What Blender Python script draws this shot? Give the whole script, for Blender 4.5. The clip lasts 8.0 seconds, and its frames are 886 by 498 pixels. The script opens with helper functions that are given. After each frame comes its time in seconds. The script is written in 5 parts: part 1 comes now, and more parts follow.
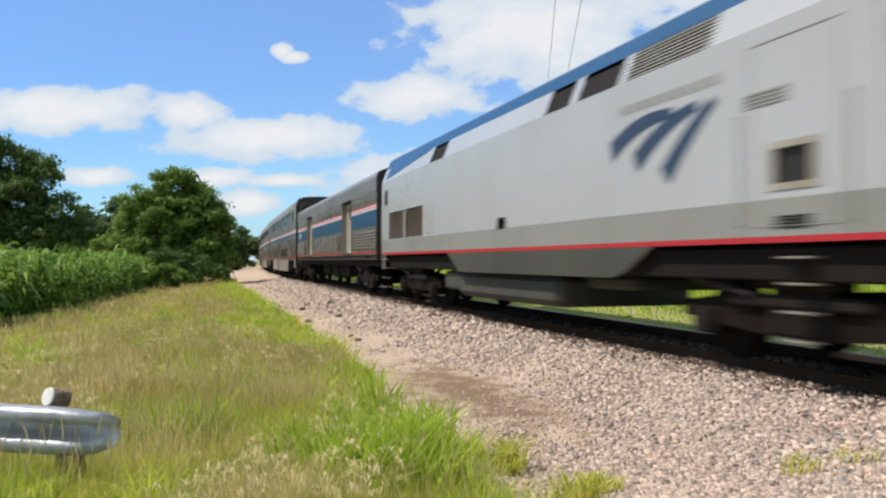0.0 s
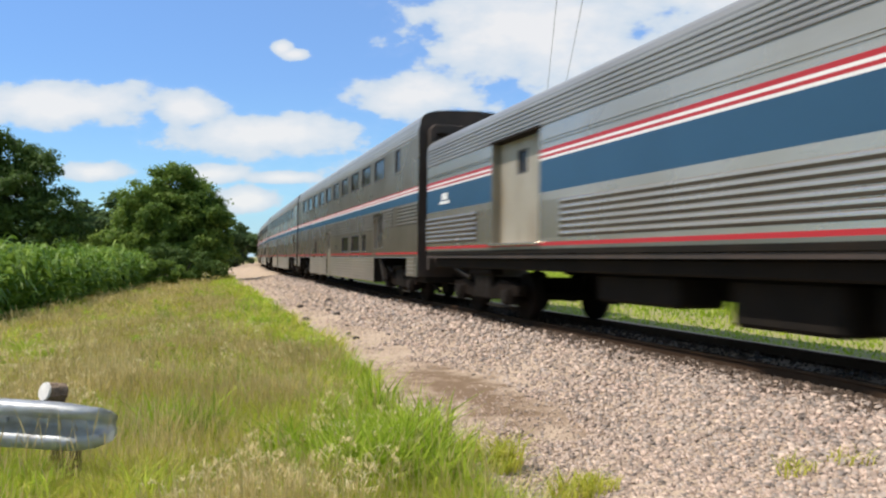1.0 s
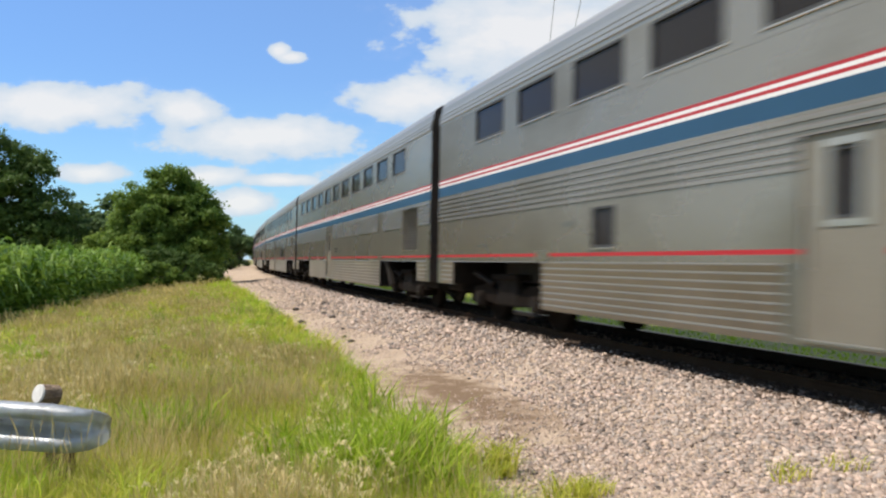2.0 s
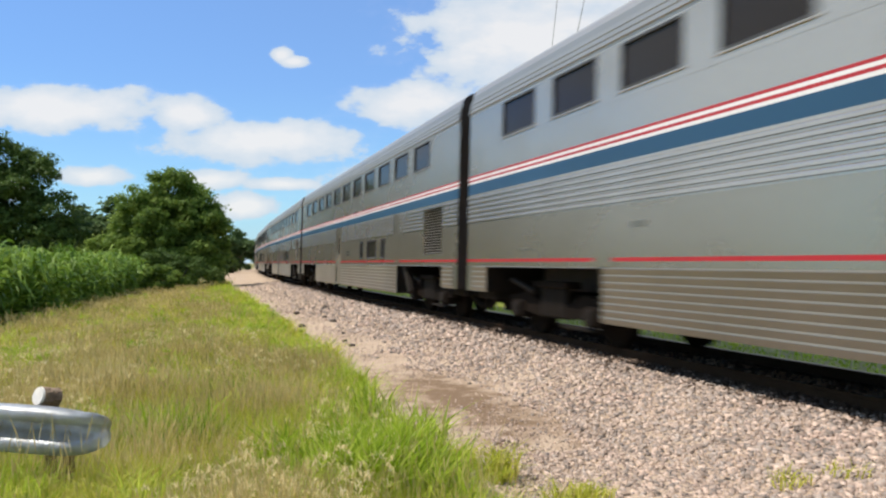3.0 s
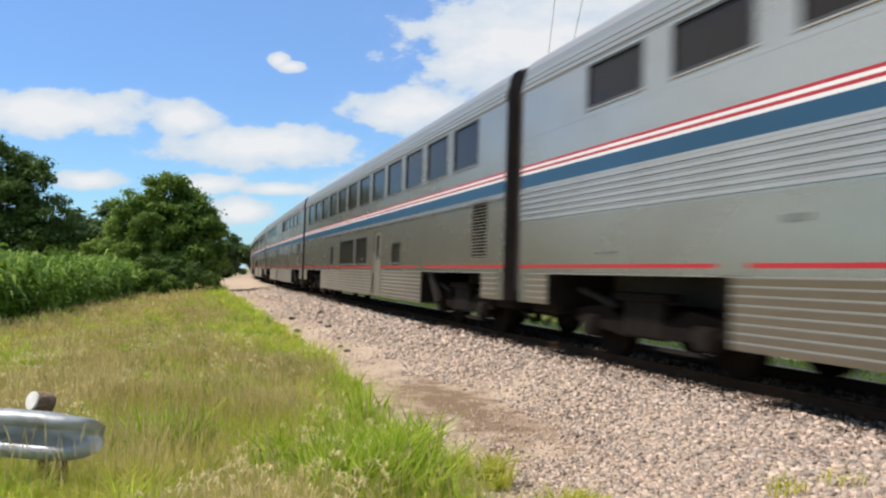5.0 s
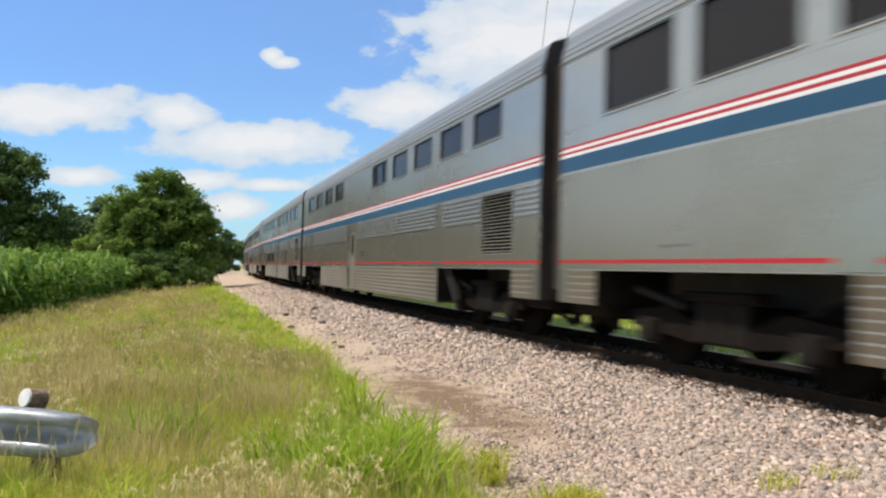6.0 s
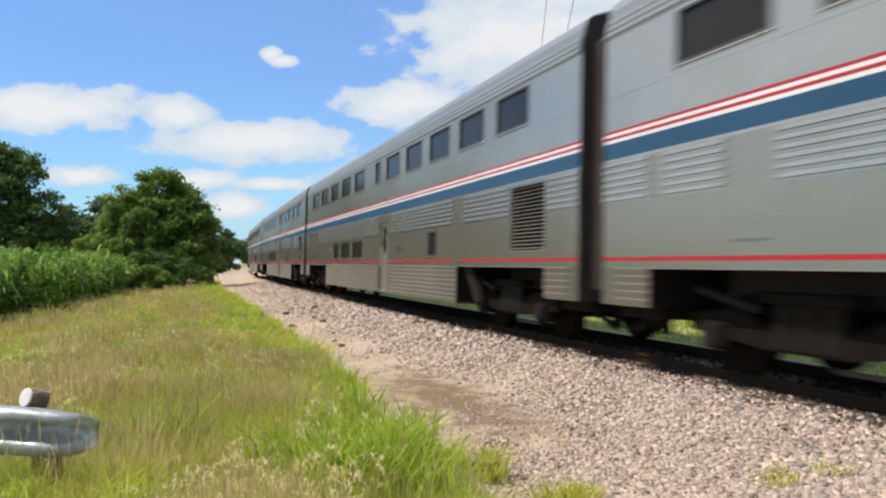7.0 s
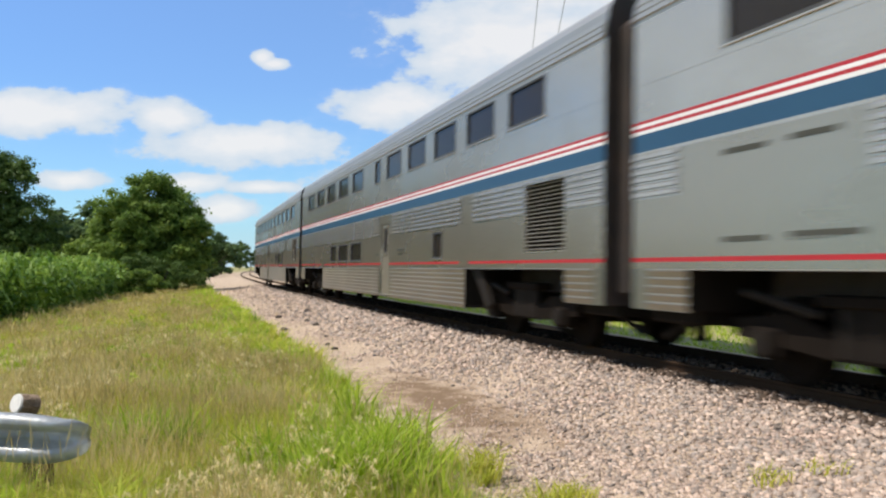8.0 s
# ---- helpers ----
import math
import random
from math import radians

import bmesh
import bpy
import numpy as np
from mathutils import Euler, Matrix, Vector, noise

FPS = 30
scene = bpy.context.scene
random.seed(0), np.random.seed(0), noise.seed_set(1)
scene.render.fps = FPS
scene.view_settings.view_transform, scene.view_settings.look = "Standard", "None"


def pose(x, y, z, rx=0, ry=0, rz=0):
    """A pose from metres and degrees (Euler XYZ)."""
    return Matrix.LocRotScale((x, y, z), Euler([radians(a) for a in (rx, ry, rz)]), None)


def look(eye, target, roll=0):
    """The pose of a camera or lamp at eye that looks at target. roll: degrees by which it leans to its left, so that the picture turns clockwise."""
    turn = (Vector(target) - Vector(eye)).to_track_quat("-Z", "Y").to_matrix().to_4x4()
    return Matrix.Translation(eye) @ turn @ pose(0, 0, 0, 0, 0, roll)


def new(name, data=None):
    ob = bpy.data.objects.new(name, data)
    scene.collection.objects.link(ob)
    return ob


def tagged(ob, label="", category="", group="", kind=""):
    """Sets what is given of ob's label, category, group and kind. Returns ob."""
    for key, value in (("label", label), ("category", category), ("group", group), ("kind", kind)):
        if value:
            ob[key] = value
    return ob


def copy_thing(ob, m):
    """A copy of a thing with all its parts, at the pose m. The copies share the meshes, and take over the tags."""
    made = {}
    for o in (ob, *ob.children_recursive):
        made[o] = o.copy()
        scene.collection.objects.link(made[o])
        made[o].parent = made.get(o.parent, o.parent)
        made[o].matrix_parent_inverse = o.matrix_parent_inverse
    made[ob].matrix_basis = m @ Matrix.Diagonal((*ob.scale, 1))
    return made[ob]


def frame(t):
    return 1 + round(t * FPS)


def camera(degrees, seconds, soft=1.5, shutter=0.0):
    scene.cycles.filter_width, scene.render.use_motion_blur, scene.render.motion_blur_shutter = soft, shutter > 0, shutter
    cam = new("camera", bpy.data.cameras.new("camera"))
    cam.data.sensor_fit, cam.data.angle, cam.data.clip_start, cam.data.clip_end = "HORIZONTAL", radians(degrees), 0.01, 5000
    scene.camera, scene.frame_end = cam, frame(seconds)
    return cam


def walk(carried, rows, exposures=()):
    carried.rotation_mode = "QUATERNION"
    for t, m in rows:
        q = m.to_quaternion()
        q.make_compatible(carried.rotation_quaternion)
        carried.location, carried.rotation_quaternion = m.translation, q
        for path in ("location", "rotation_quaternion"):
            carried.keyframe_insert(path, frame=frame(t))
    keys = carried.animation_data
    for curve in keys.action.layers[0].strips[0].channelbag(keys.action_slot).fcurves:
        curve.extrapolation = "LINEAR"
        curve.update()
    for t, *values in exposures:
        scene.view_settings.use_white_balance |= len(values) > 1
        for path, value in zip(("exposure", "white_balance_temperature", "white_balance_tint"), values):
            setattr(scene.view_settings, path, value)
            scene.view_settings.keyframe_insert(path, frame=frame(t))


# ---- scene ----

# ---- camera: a person's eye height beside the line, held by hand and almost still
cam = camera(61.27, 8.0, soft=2.3, shutter=0.3)
EYE = (0.0, 0.0, 1.288)
TURNS = [(0.0, 0.388, 0.480, 1.305), (0.5, 0.520, 0.134, 1.111), (1.0, 0.275, 0.394, 0.695), (1.5, 0.020, 0.573, 0.555),
         (3.0, 0.055, 1.024, 0.086), (3.5, 0.272, 1.343, 0.290), (4.0, 0.164, 1.472, 0.076), (4.5, 0.000, 1.481, -0.126),
         (6.0, -0.725, 1.150, -0.066), (6.5, -0.481, 0.881, 0.112), (7.0, -0.718, 1.012, 0.148), (7.5, -0.819, 1.153, 0.169),
         (8.0, -1.281, 1.190, 0.495)]
walk(cam, [(t, pose(*EYE, 90 + pitch, roll, yaw)) for t, yaw, pitch, roll in TURNS], [(0.0, 0.0), (8.0, 0.0)])

# ---- light: high summer sun from the left, blue sky with fair-weather cloud
SUN_EL, SUN_AZ = 61.0, -98.0          # degrees; azimuth clockwise from +y

def link(nt, a, b):
    nt.links.new(a, b)


def math_node(nt, op, a, b=None, c=None, clamp=False):
    n = nt.nodes.new("ShaderNodeMath")
    n.operation, n.use_clamp = op, clamp
    for i, v in enumerate((a, b, c)):
        if v is None:
            continue
        if isinstance(v, (int, float)):
            n.inputs[i].default_value = v
        else:
            link(nt, v, n.inputs[i])
    return n.outputs[0]


# clouds ahead: centre (right, up) and half-size, as tangents from the eye towards +y
CLOUDS = [(-0.217, 0.278, 0.017, 0.014), (-0.203, 0.270, 0.027, 0.009), (-0.52, 0.206, 0.185, 0.033), (-0.345, 0.197, 0.060, 0.026),
          (-0.235, 0.163, 0.150, 0.034), (-0.04, 0.212, 0.095, 0.034), (0.12, 0.30, 0.185, 0.085), (0.22, 0.42, 0.24, 0.13),
          (0.45, 0.40, 0.25, 0.16), (0.35, 0.22, 0.28, 0.10), (-0.215, 0.105, 0.055, 0.010), (-0.47, 0.117, 0.055, 0.016), (-0.32, 0.111, 0.055, 0.016),
          (-0.27, 0.075, 0.060, 0.022), (-0.62, 0.10, 0.08, 0.02), (0.10, 0.10, 0.30, 0.05)]
SKY_STRENGTH, CLOUD_GLOW = 0.108, 0.88

world = bpy.data.worlds.new("sky")
scene.world = world
world.use_nodes = True
nt = world.node_tree
bg = nt.nodes["Background"]
sky = nt.nodes.new("ShaderNodeTexSky")
sky.sky_type, sky.sun_disc = "NISHITA", False
sky.sun_elevation, sky.sun_rotation = radians(SUN_EL), radians(SUN_AZ)
sky.air_density, sky.dust_density, sky.ozone_density = 1.0, 0.3, 2.5
hsv = nt.nodes.new("ShaderNodeHueSaturation")
hsv.inputs["Saturation"].default_value = 1.68
hsv.inputs["Value"].default_value = SKY_STRENGTH * 1.05
link(nt, sky.outputs[0], hsv.inputs["Color"])
azure = nt.nodes.new("ShaderNodeVectorMath")
azure.operation = "MULTIPLY"
azure.inputs[1].default_value = (0.34, 1.35, 1.70)
link(nt, hsv.outputs[0], azure.inputs[0])
coord = nt.nodes.new("ShaderNodeTexCoord")
sep = nt.nodes.new("ShaderNodeSeparateXYZ")
link(nt, coord.outputs["Generated"], sep.inputs[0])
ahead = math_node(nt, "MAXIMUM", sep.outputs[1], 0.08)
tx = math_node(nt, "DIVIDE", sep.outputs[0], ahead)
tz = math_node(nt, "DIVIDE", sep.outputs[2], ahead)
cloud = None
for cx, cz, rx, rz in CLOUDS:
    ex = math_node(nt, "MULTIPLY", math_node(nt, "SUBTRACT", tx, cx), 1 / rx)
    ez = math_node(nt, "MULTIPLY", math_node(nt, "SUBTRACT", tz, cz), 1 / rz)
    r2 = math_node(nt, "ADD", math_node(nt, "MULTIPLY", ex, ex), math_node(nt, "MULTIPLY", ez, ez))
    blob = math_node(nt, "SUBTRACT", 1.0, math_node(nt, "SQRT", r2))
    cloud = blob if cloud is None else math_node(nt, "SMOOTH_MAX", cloud, blob, 0.25)
stretch = nt.nodes.new("ShaderNodeCombineXYZ")
link(nt, tx, stretch.inputs[0])
link(nt, math_node(nt, "MULTIPLY", tz, 1.8), stretch.inputs[1])
puff = nt.nodes.new("ShaderNodeTexNoise")
puff.inputs["Scale"].default_value, puff.inputs["Detail"].default_value, puff.inputs["Roughness"].default_value = 16.0, 7.0, 0.55
link(nt, stretch.outputs[0], puff.inputs["Vector"])
# to the sides and behind the eye the same kind of broken cloud goes on
overall = nt.nodes.new("ShaderNodeTexNoise")
overall.inputs["Scale"].default_value, overall.inputs["Detail"].default_value = 3.0, 6.0
link(nt, coord.outputs["Generated"], overall.inputs["Vector"])
behind = math_node(nt, "MULTIPLY", math_node(nt, "LESS_THAN", sep.outputs[1], 0.72), math_node(nt, "SUBTRACT", overall.outputs["Fac"], 0.43))
field = math_node(nt, "ADD", cloud, math_node(nt, "MULTIPLY", math_node(nt, "SUBTRACT", puff.outputs["Fac"], 0.5), 1.5))
cover = nt.nodes.new("ShaderNodeMapRange")
cover.interpolation_type = "SMOOTHSTEP"
cover.inputs["From Min"].default_value, cover.inputs["From Max"].default_value = -0.17, 0.22
link(nt, math_node(nt, "MAXIMUM", field, math_node(nt, "MULTIPLY", behind, 4.0)), cover.inputs["Value"])
shade = nt.nodes.new("ShaderNodeMix")
shade.data_type = "RGBA"
shade.inputs[6].default_value = (0.60 * CLOUD_GLOW, 0.755 * CLOUD_GLOW, 0.91 * CLOUD_GLOW, 1)
shade.inputs[7].default_value = (1.0 * CLOUD_GLOW, 1.0 * CLOUD_GLOW, 1.0 * CLOUD_GLOW, 1)
link(nt, math_node(nt, "MULTIPLY", math_node(nt, "ADD", field, 0.15), 1.1, clamp=True), shade.inputs[0])
# pale haze close to the horizon
haze = nt.nodes.new("ShaderNodeMix")
haze.data_type = "RGBA"
haze.inputs[7].default_value = (0.60, 0.73, 0.90, 1)
link(nt, math_node(nt, "MULTIPLY", math_node(nt, "POWER", math_node(nt, "SUBTRACT", 1.0, math_node(nt, "ABSOLUTE", sep.outputs[2]), clamp=True), 7.5), 0.85), haze.inputs[0])
link(nt, azure.outputs[0], haze.inputs[6])
mix = nt.nodes.new("ShaderNodeMix")
mix.data_type = "RGBA"
link(nt, math_node(nt, "MULTIPLY", cover.outputs[0], 0.95), mix.inputs[0])
link(nt, haze.outputs[2], mix.inputs[6])
link(nt, shade.outputs[2], mix.inputs[7])
link(nt, mix.outputs[2], bg.inputs[0])
bg.inputs[1].default_value = 1.0

lamp = bpy.data.lights.new("sun", "SUN")
lamp.energy, lamp.angle, lamp.color = 5.0, radians(0.5), (1.0, 0.925, 0.835)
sun = new("sun", lamp)
az, el = radians(SUN_AZ), radians(SUN_EL)
sun.matrix_basis = look((80 * math.sin(az) * math.cos(el), 80 * math.cos(az) * math.cos(el), 80 * math.sin(el)), (0, 0, 0))


# ---- materials
def material(name, colour, rough=0.6, metal=0.0, grain=(30.0, 0.15), stain=(1.5, 0.2), bump=0.0, bump_scale=60.0, island=0.0, random_object=0.0,
             stretch=(1, 1, 1), second=None, spec=0.5, rough_var=0.1, edge=1.0):
    """A surface with fine grain and broad stains: (scale, strength) each; second is a colour that the stains bring in."""
    m = bpy.data.materials.new(name)
    m.use_nodes = True
    t = m.node_tree
    p = t.nodes["Principled BSDF"]
    p.inputs["Metallic"].default_value = metal
    p.inputs["Specular IOR Level"].default_value = spec
    p.inputs["Specular Tint"].default_value = (edge, edge * 0.97, edge * 0.92, 1)
    c = t.nodes.new("ShaderNodeTexCoord")
    mp = t.nodes.new("ShaderNodeMapping")
    mp.inputs["Scale"].default_value = stretch
    link(t, c.outputs["Object"], mp.inputs["Vector"])
    fine, broad = t.nodes.new("ShaderNodeTexNoise"), t.nodes.new("ShaderNodeTexNoise")
    for n, s, d in ((fine, grain[0], 4.0), (broad, stain[0], 5.0)):
        n.inputs["Scale"].default_value, n.inputs["Detail"].default_value = s, d
        link(t, mp.outputs[0], n.inputs["Vector"])
    value = math_node(t, "ADD", 1.0, math_node(t, "MULTIPLY", math_node(t, "SUBTRACT", fine.outputs["Fac"], 0.5), grain[1] * 4))
    if island:
        g = t.nodes.new("ShaderNodeNewGeometry")
        value = math_node(t, "MULTIPLY", value, math_node(t, "ADD", 1 - island, math_node(t, "MULTIPLY", g.outputs["Random Per Island"], 2 * island)))
    if random_object:
        g = t.nodes.new("ShaderNodeObjectInfo")
        value = math_node(t, "MULTIPLY", value, math_node(t, "ADD", 1 - random_object, math_node(t, "MULTIPLY", g.outputs["Random"], 2 * random_object)))
    blend = t.nodes.new("ShaderNodeMix")
    blend.data_type = "RGBA"
    blend.inputs[6].default_value = (*colour, 1)
    blend.inputs[7].default_value = (*(second or [v * 0.55 for v in colour]), 1)
    link(t, math_node(t, "MULTIPLY", math_node(t, "SUBTRACT", broad.outputs["Fac"], 0.42), stain[1] * 6, clamp=True), blend.inputs[0])
    mul = t.nodes.new("ShaderNodeVectorMath")
    mul.operation = "SCALE"
    link(t, blend.outputs[2], mul.inputs[0])
    link(t, value, mul.inputs["Scale"])
    link(t, mul.outputs[0], p.inputs["Base Color"])
    link(t, math_node(t, "ADD", rough - rough_var / 2, math_node(t, "MULTIPLY", broad.outputs["Fac"], rough_var)), p.inputs["Roughness"])
    if bump:
        n = t.nodes.new("ShaderNodeTexNoise")
        n.inputs["Scale"].default_value, n.inputs["Detail"].default_value = bump_scale, 3.0
        link(t, mp.outputs[0], n.inputs["Vector"])
        b = t.nodes.new("ShaderNodeBump")
        b.inputs["Strength"].default_value, b.inputs["Distance"].default_value = bump, 0.02
        link(t, n.outputs["Fac"], b.inputs["Height"])
        link(t, b.outputs[0], p.inputs["Normal"])
    return m


def foliage(name, colours, gloss=0.45, patch=0.25, through_light=0.35):
    """Leaves and blades: each its own shade between the colours, lit through from behind."""
    m = bpy.data.materials.new(name)
    m.use_nodes = True
    t = m.node_tree
    p = t.nodes["Principled BSDF"]
    g = t.nodes.new("ShaderNodeNewGeometry")
    c = t.nodes.new("ShaderNodeTexCoord")
    n = t.nodes.new("ShaderNodeTexNoise")
    n.inputs["Scale"].default_value, n.inputs["Detail"].default_value = patch, 4.0
    link(t, c.outputs["Object"], n.inputs["Vector"])
    ramp = t.nodes.new("ShaderNodeValToRGB")
    while len(ramp.color_ramp.elements) < len(colours):
        ramp.color_ramp.elements.new(0.5)
    for i, col in enumerate(colours):
        ramp.color_ramp.elements[i].position = i / (len(colours) - 1)
        ramp.color_ramp.elements[i].color = (*col, 1)
    pick = math_node(t, "ADD", math_node(t, "MULTIPLY", g.outputs["Random Per Island"], 0.45), math_node(t, "MULTIPLY", math_node(t, "SUBTRACT", n.outputs["Fac"], 0.32), 1.5), clamp=True)
    link(t, pick, ramp.inputs[0])
    link(t, ramp.outputs[0], p.inputs["Base Color"])
    p.inputs["Roughness"].default_value = gloss
    p.inputs["Specular IOR Level"].default_value = 0.165
    tr = t.nodes.new("ShaderNodeBsdfTranslucent")
    link(t, ramp.outputs[0], tr.inputs[0])
    mx = t.nodes.new("ShaderNodeMixShader")
    mx.inputs[0].default_value = through_light
    link(t, p.outputs[0], mx.inputs[1])
    link(t, tr.outputs[0], mx.inputs[2])
    link(t, mx.outputs[0], t.nodes["Material Output"].inputs[0])
    return m


STREAK = (0.45, 1, 0.6)
STEEL = material("stainless_steel", (0.63, 0.56, 0.475), 0.26, 0.82, (45, 0.05), (0.9, 0.34), 0.16, 1.1, stretch=STREAK, second=(0.44, 0.365, 0.275), rough_var=0.26, edge=0.45)
STEEL_OLD = material("road_grimed_steel", (0.43, 0.37, 0.295), 0.29, 0.78, (45, 0.07), (1.0, 0.45), 0.16, 1.1, stretch=STREAK, second=(0.25, 0.205, 0.145), rough_var=0.24, edge=0.35)
# lower side panels: dust, and the ground's reflection tinted into the colour
SATIN = material("dusty_ground_tint_steel", (0.45, 0.40, 0.325), 0.28, 0.78, (45, 0.07), (0.9, 0.4), 0.16, 1.1, stretch=STREAK, second=(0.33, 0.28, 0.21), rough_var=0.24, edge=0.4)
# dark steel that paints shade into the rib grooves
GROOVE_SHADE = material("shaded_groove_steel", (0.13, 0.12, 0.105), 0.55, 0.5, (30, 0.08), (0.9, 0.3), second=(0.08, 0.07, 0.06))
STEEL_ROOF = material("weathered_roof_steel", (0.44, 0.425, 0.40), 0.45, 0.75, (30, 0.06), (0.7, 0.2), second=(0.34, 0.33, 0.32))
STEEL_DIRTY = material("dusty_steel", (0.295, 0.278, 0.232), 0.38, 0.76, (30, 0.06), (0.9, 0.4), stretch=STREAK, second=(0.215, 0.205, 0.165))
BLUE = material("blue_stripe_paint", (0.020, 0.072, 0.138), 0.35, 0.0, (20, 0.04), (0.6, 0.15))
RED = material("red_stripe_paint", (0.42, 0.020, 0.027), 0.4, 0.0, (20, 0.04), (0.6, 0.15))
WHITE = material("white_stripe_paint", (0.78, 0.75, 0.72), 0.4, 0.0, (20, 0.04), (0.6, 0.1))
LOCO_WHITE = material("silver_white_paint", (0.405, 0.41, 0.41), 0.26, 0.0, (15, 0.03), (0.6, 0.24), second=(0.33, 0.325, 0.30))
LOCO_GREY = material("grey_band_paint", (0.25, 0.245, 0.22), 0.45, 0.0, (15, 0.05), (0.5, 0.2))
LOCO_DARK = material("dark_grey_sill_paint", (0.072, 0.072, 0.060), 0.7, 0.0, (15, 0.05), (0.5, 0.25), spec=0.15)
BAGGAGE_ROOF = material("sooty_roof_steel", (0.36, 0.345, 0.32), 0.42, 0.6, (30, 0.06), (0.7, 0.35), second=(0.20, 0.185, 0.17), stretch=(0.5, 1, 1.5))
GRILLE = material("brown_grille_paint", (0.17, 0.125, 0.085), 0.6, 0.0, (20, 0.1), (2.0, 0.3))
DOOR_GREY = material("grimy_door_steel", (0.29, 0.255, 0.20), 0.48, 0.5, (30, 0.06), (1.2, 0.35), second=(0.21, 0.175, 0.13))
LOCO_BLUE = material("roof_blue_paint", (0.018, 0.078, 0.17), 0.32, 0.0, (15, 0.04), (0.5, 0.12))
LOGO_BLUE = material("logo_blue_paint", (0.026, 0.046, 0.088), 0.4, 0.0, (15, 0.03), (0.5, 0.1))
BLACK = material("underframe_black", (0.016, 0.014, 0.012), 0.8, 0.0, (20, 0.1), (2.0, 0.3), second=(0.03, 0.022, 0.016), spec=0.05)
BOGIE = material("bogie_grime", (0.013, 0.010, 0.008), 0.75, 0.0, (20, 0.12), (3.0, 0.3), second=(0.022, 0.016, 0.012), spec=0.04)
DAMPER = material("grimy_grey_casting", (0.017, 0.013, 0.010), 0.7, 0.0, (20, 0.12), (3.0, 0.3), spec=0.2)
RUBBER = material("diaphragm_rubber", (0.035, 0.027, 0.023), 0.8, 0.0, (12, 0.1), (2.0, 0.4), second=(0.07, 0.045, 0.035))
GASKET = material("window_gasket", (0.05, 0.05, 0.05), 0.6)
DOOR_TAN = material("stained_door_steel", (0.44, 0.39, 0.31), 0.5, 0.4, (25, 0.06), (1.1, 0.45), stretch=(1.6, 1, 0.5), second=(0.26, 0.195, 0.12))
CURTAIN = material("brown_curtain", (0.10, 0.08, 0.07), 0.9, 0.0, (8, 0.2), (2.0, 0.3))
RAIL = material("rail_steel", (0.055, 0.034, 0.022), 0.9, 0.0, (40, 0.15), (3.0, 0.3), second=(0.08, 0.05, 0.032), spec=0.03)
TIE = material("creosoted_timber", (0.075, 0.055, 0.042), 0.9, 0.0, (25, 0.2), (2.0, 0.4), 0.6, 30.0, random_object=0.25, stretch=(1, 8, 8))
GALV = material("galvanised_steel", (0.64, 0.66, 0.68), 0.48, 0.4, (25, 0.10), (5.0, 0.4), 0.5, 9.0, second=(0.40, 0.40, 0.385))
WOOD = material("weathered_post_wood", (0.27, 0.19, 0.125), 0.9, 0.0, (40, 0.3), (9.0, 0.5), 1.0, 60.0, second=(0.13, 0.085, 0.055))
WOOD_END = material("pale_cut_wood", (0.78, 0.73, 0.65), 0.8, 0.0, (40, 0.12), (6.0, 0.2), 0.3, 60.0)
SOIL = material("grass_soil", (0.25, 0.235, 0.075), 0.95, 0.0, (9, 0.25), (0.35, 0.3), 0.8, 8.0, second=(0.32, 0.26, 0.13))
DIRT = material("gravelly_dirt", (0.475, 0.365, 0.265), 0.95, 0.0, (55, 0.25), (0.7, 0.30), 0.9, 45.0, second=(0.33, 0.235, 0.155), spec=0.1)


def worn_earth(m, centre, turn, reach, colour):
    """Brown earth showing through in a long ragged patch: its centre, heading and half-sizes on the ground."""
    t = m.node_tree
    p = t.nodes["Principled BSDF"]
    c = t.nodes.new("ShaderNodeTexCoord")
    mp = t.nodes.new("ShaderNodeMapping")
    mp.vector_type = "TEXTURE"
    mp.inputs["Location"].default_value = (*centre, 0)
    mp.inputs["Rotation"].default_value = (0, 0, turn)
    mp.inputs["Scale"].default_value = (*reach, 50.0)
    link(t, c.outputs["Object"], mp.inputs["Vector"])
    ln = t.nodes.new("ShaderNodeVectorMath")
    ln.operation = "LENGTH"
    link(t, mp.outputs[0], ln.inputs[0])
    n = t.nodes.new("ShaderNodeTexNoise")
    n.inputs["Scale"].default_value, n.inputs["Detail"].default_value, n.inputs["Roughness"].default_value = 2.6, 7.0, 0.68
    link(t, c.outputs["Object"], n.inputs["Vector"])
    patch = math_node(t, "ADD", math_node(t, "SUBTRACT", 1.05, ln.outputs["Value"]), math_node(t, "MULTIPLY", math_node(t, "SUBTRACT", n.outputs["Fac"], 0.5), 3.4))
    old = p.inputs["Base Color"].links[0].from_socket
    mx = t.nodes.new("ShaderNodeMix")
    mx.data_type = "RGBA"
    mx.inputs[7].default_value = (*colour, 1)
    link(t, math_node(t, "MULTIPLY", patch, 1.3, clamp=True), mx.inputs[0])
    link(t, old, mx.inputs[6])
    link(t, mx.outputs[2], p.inputs["Base Color"])


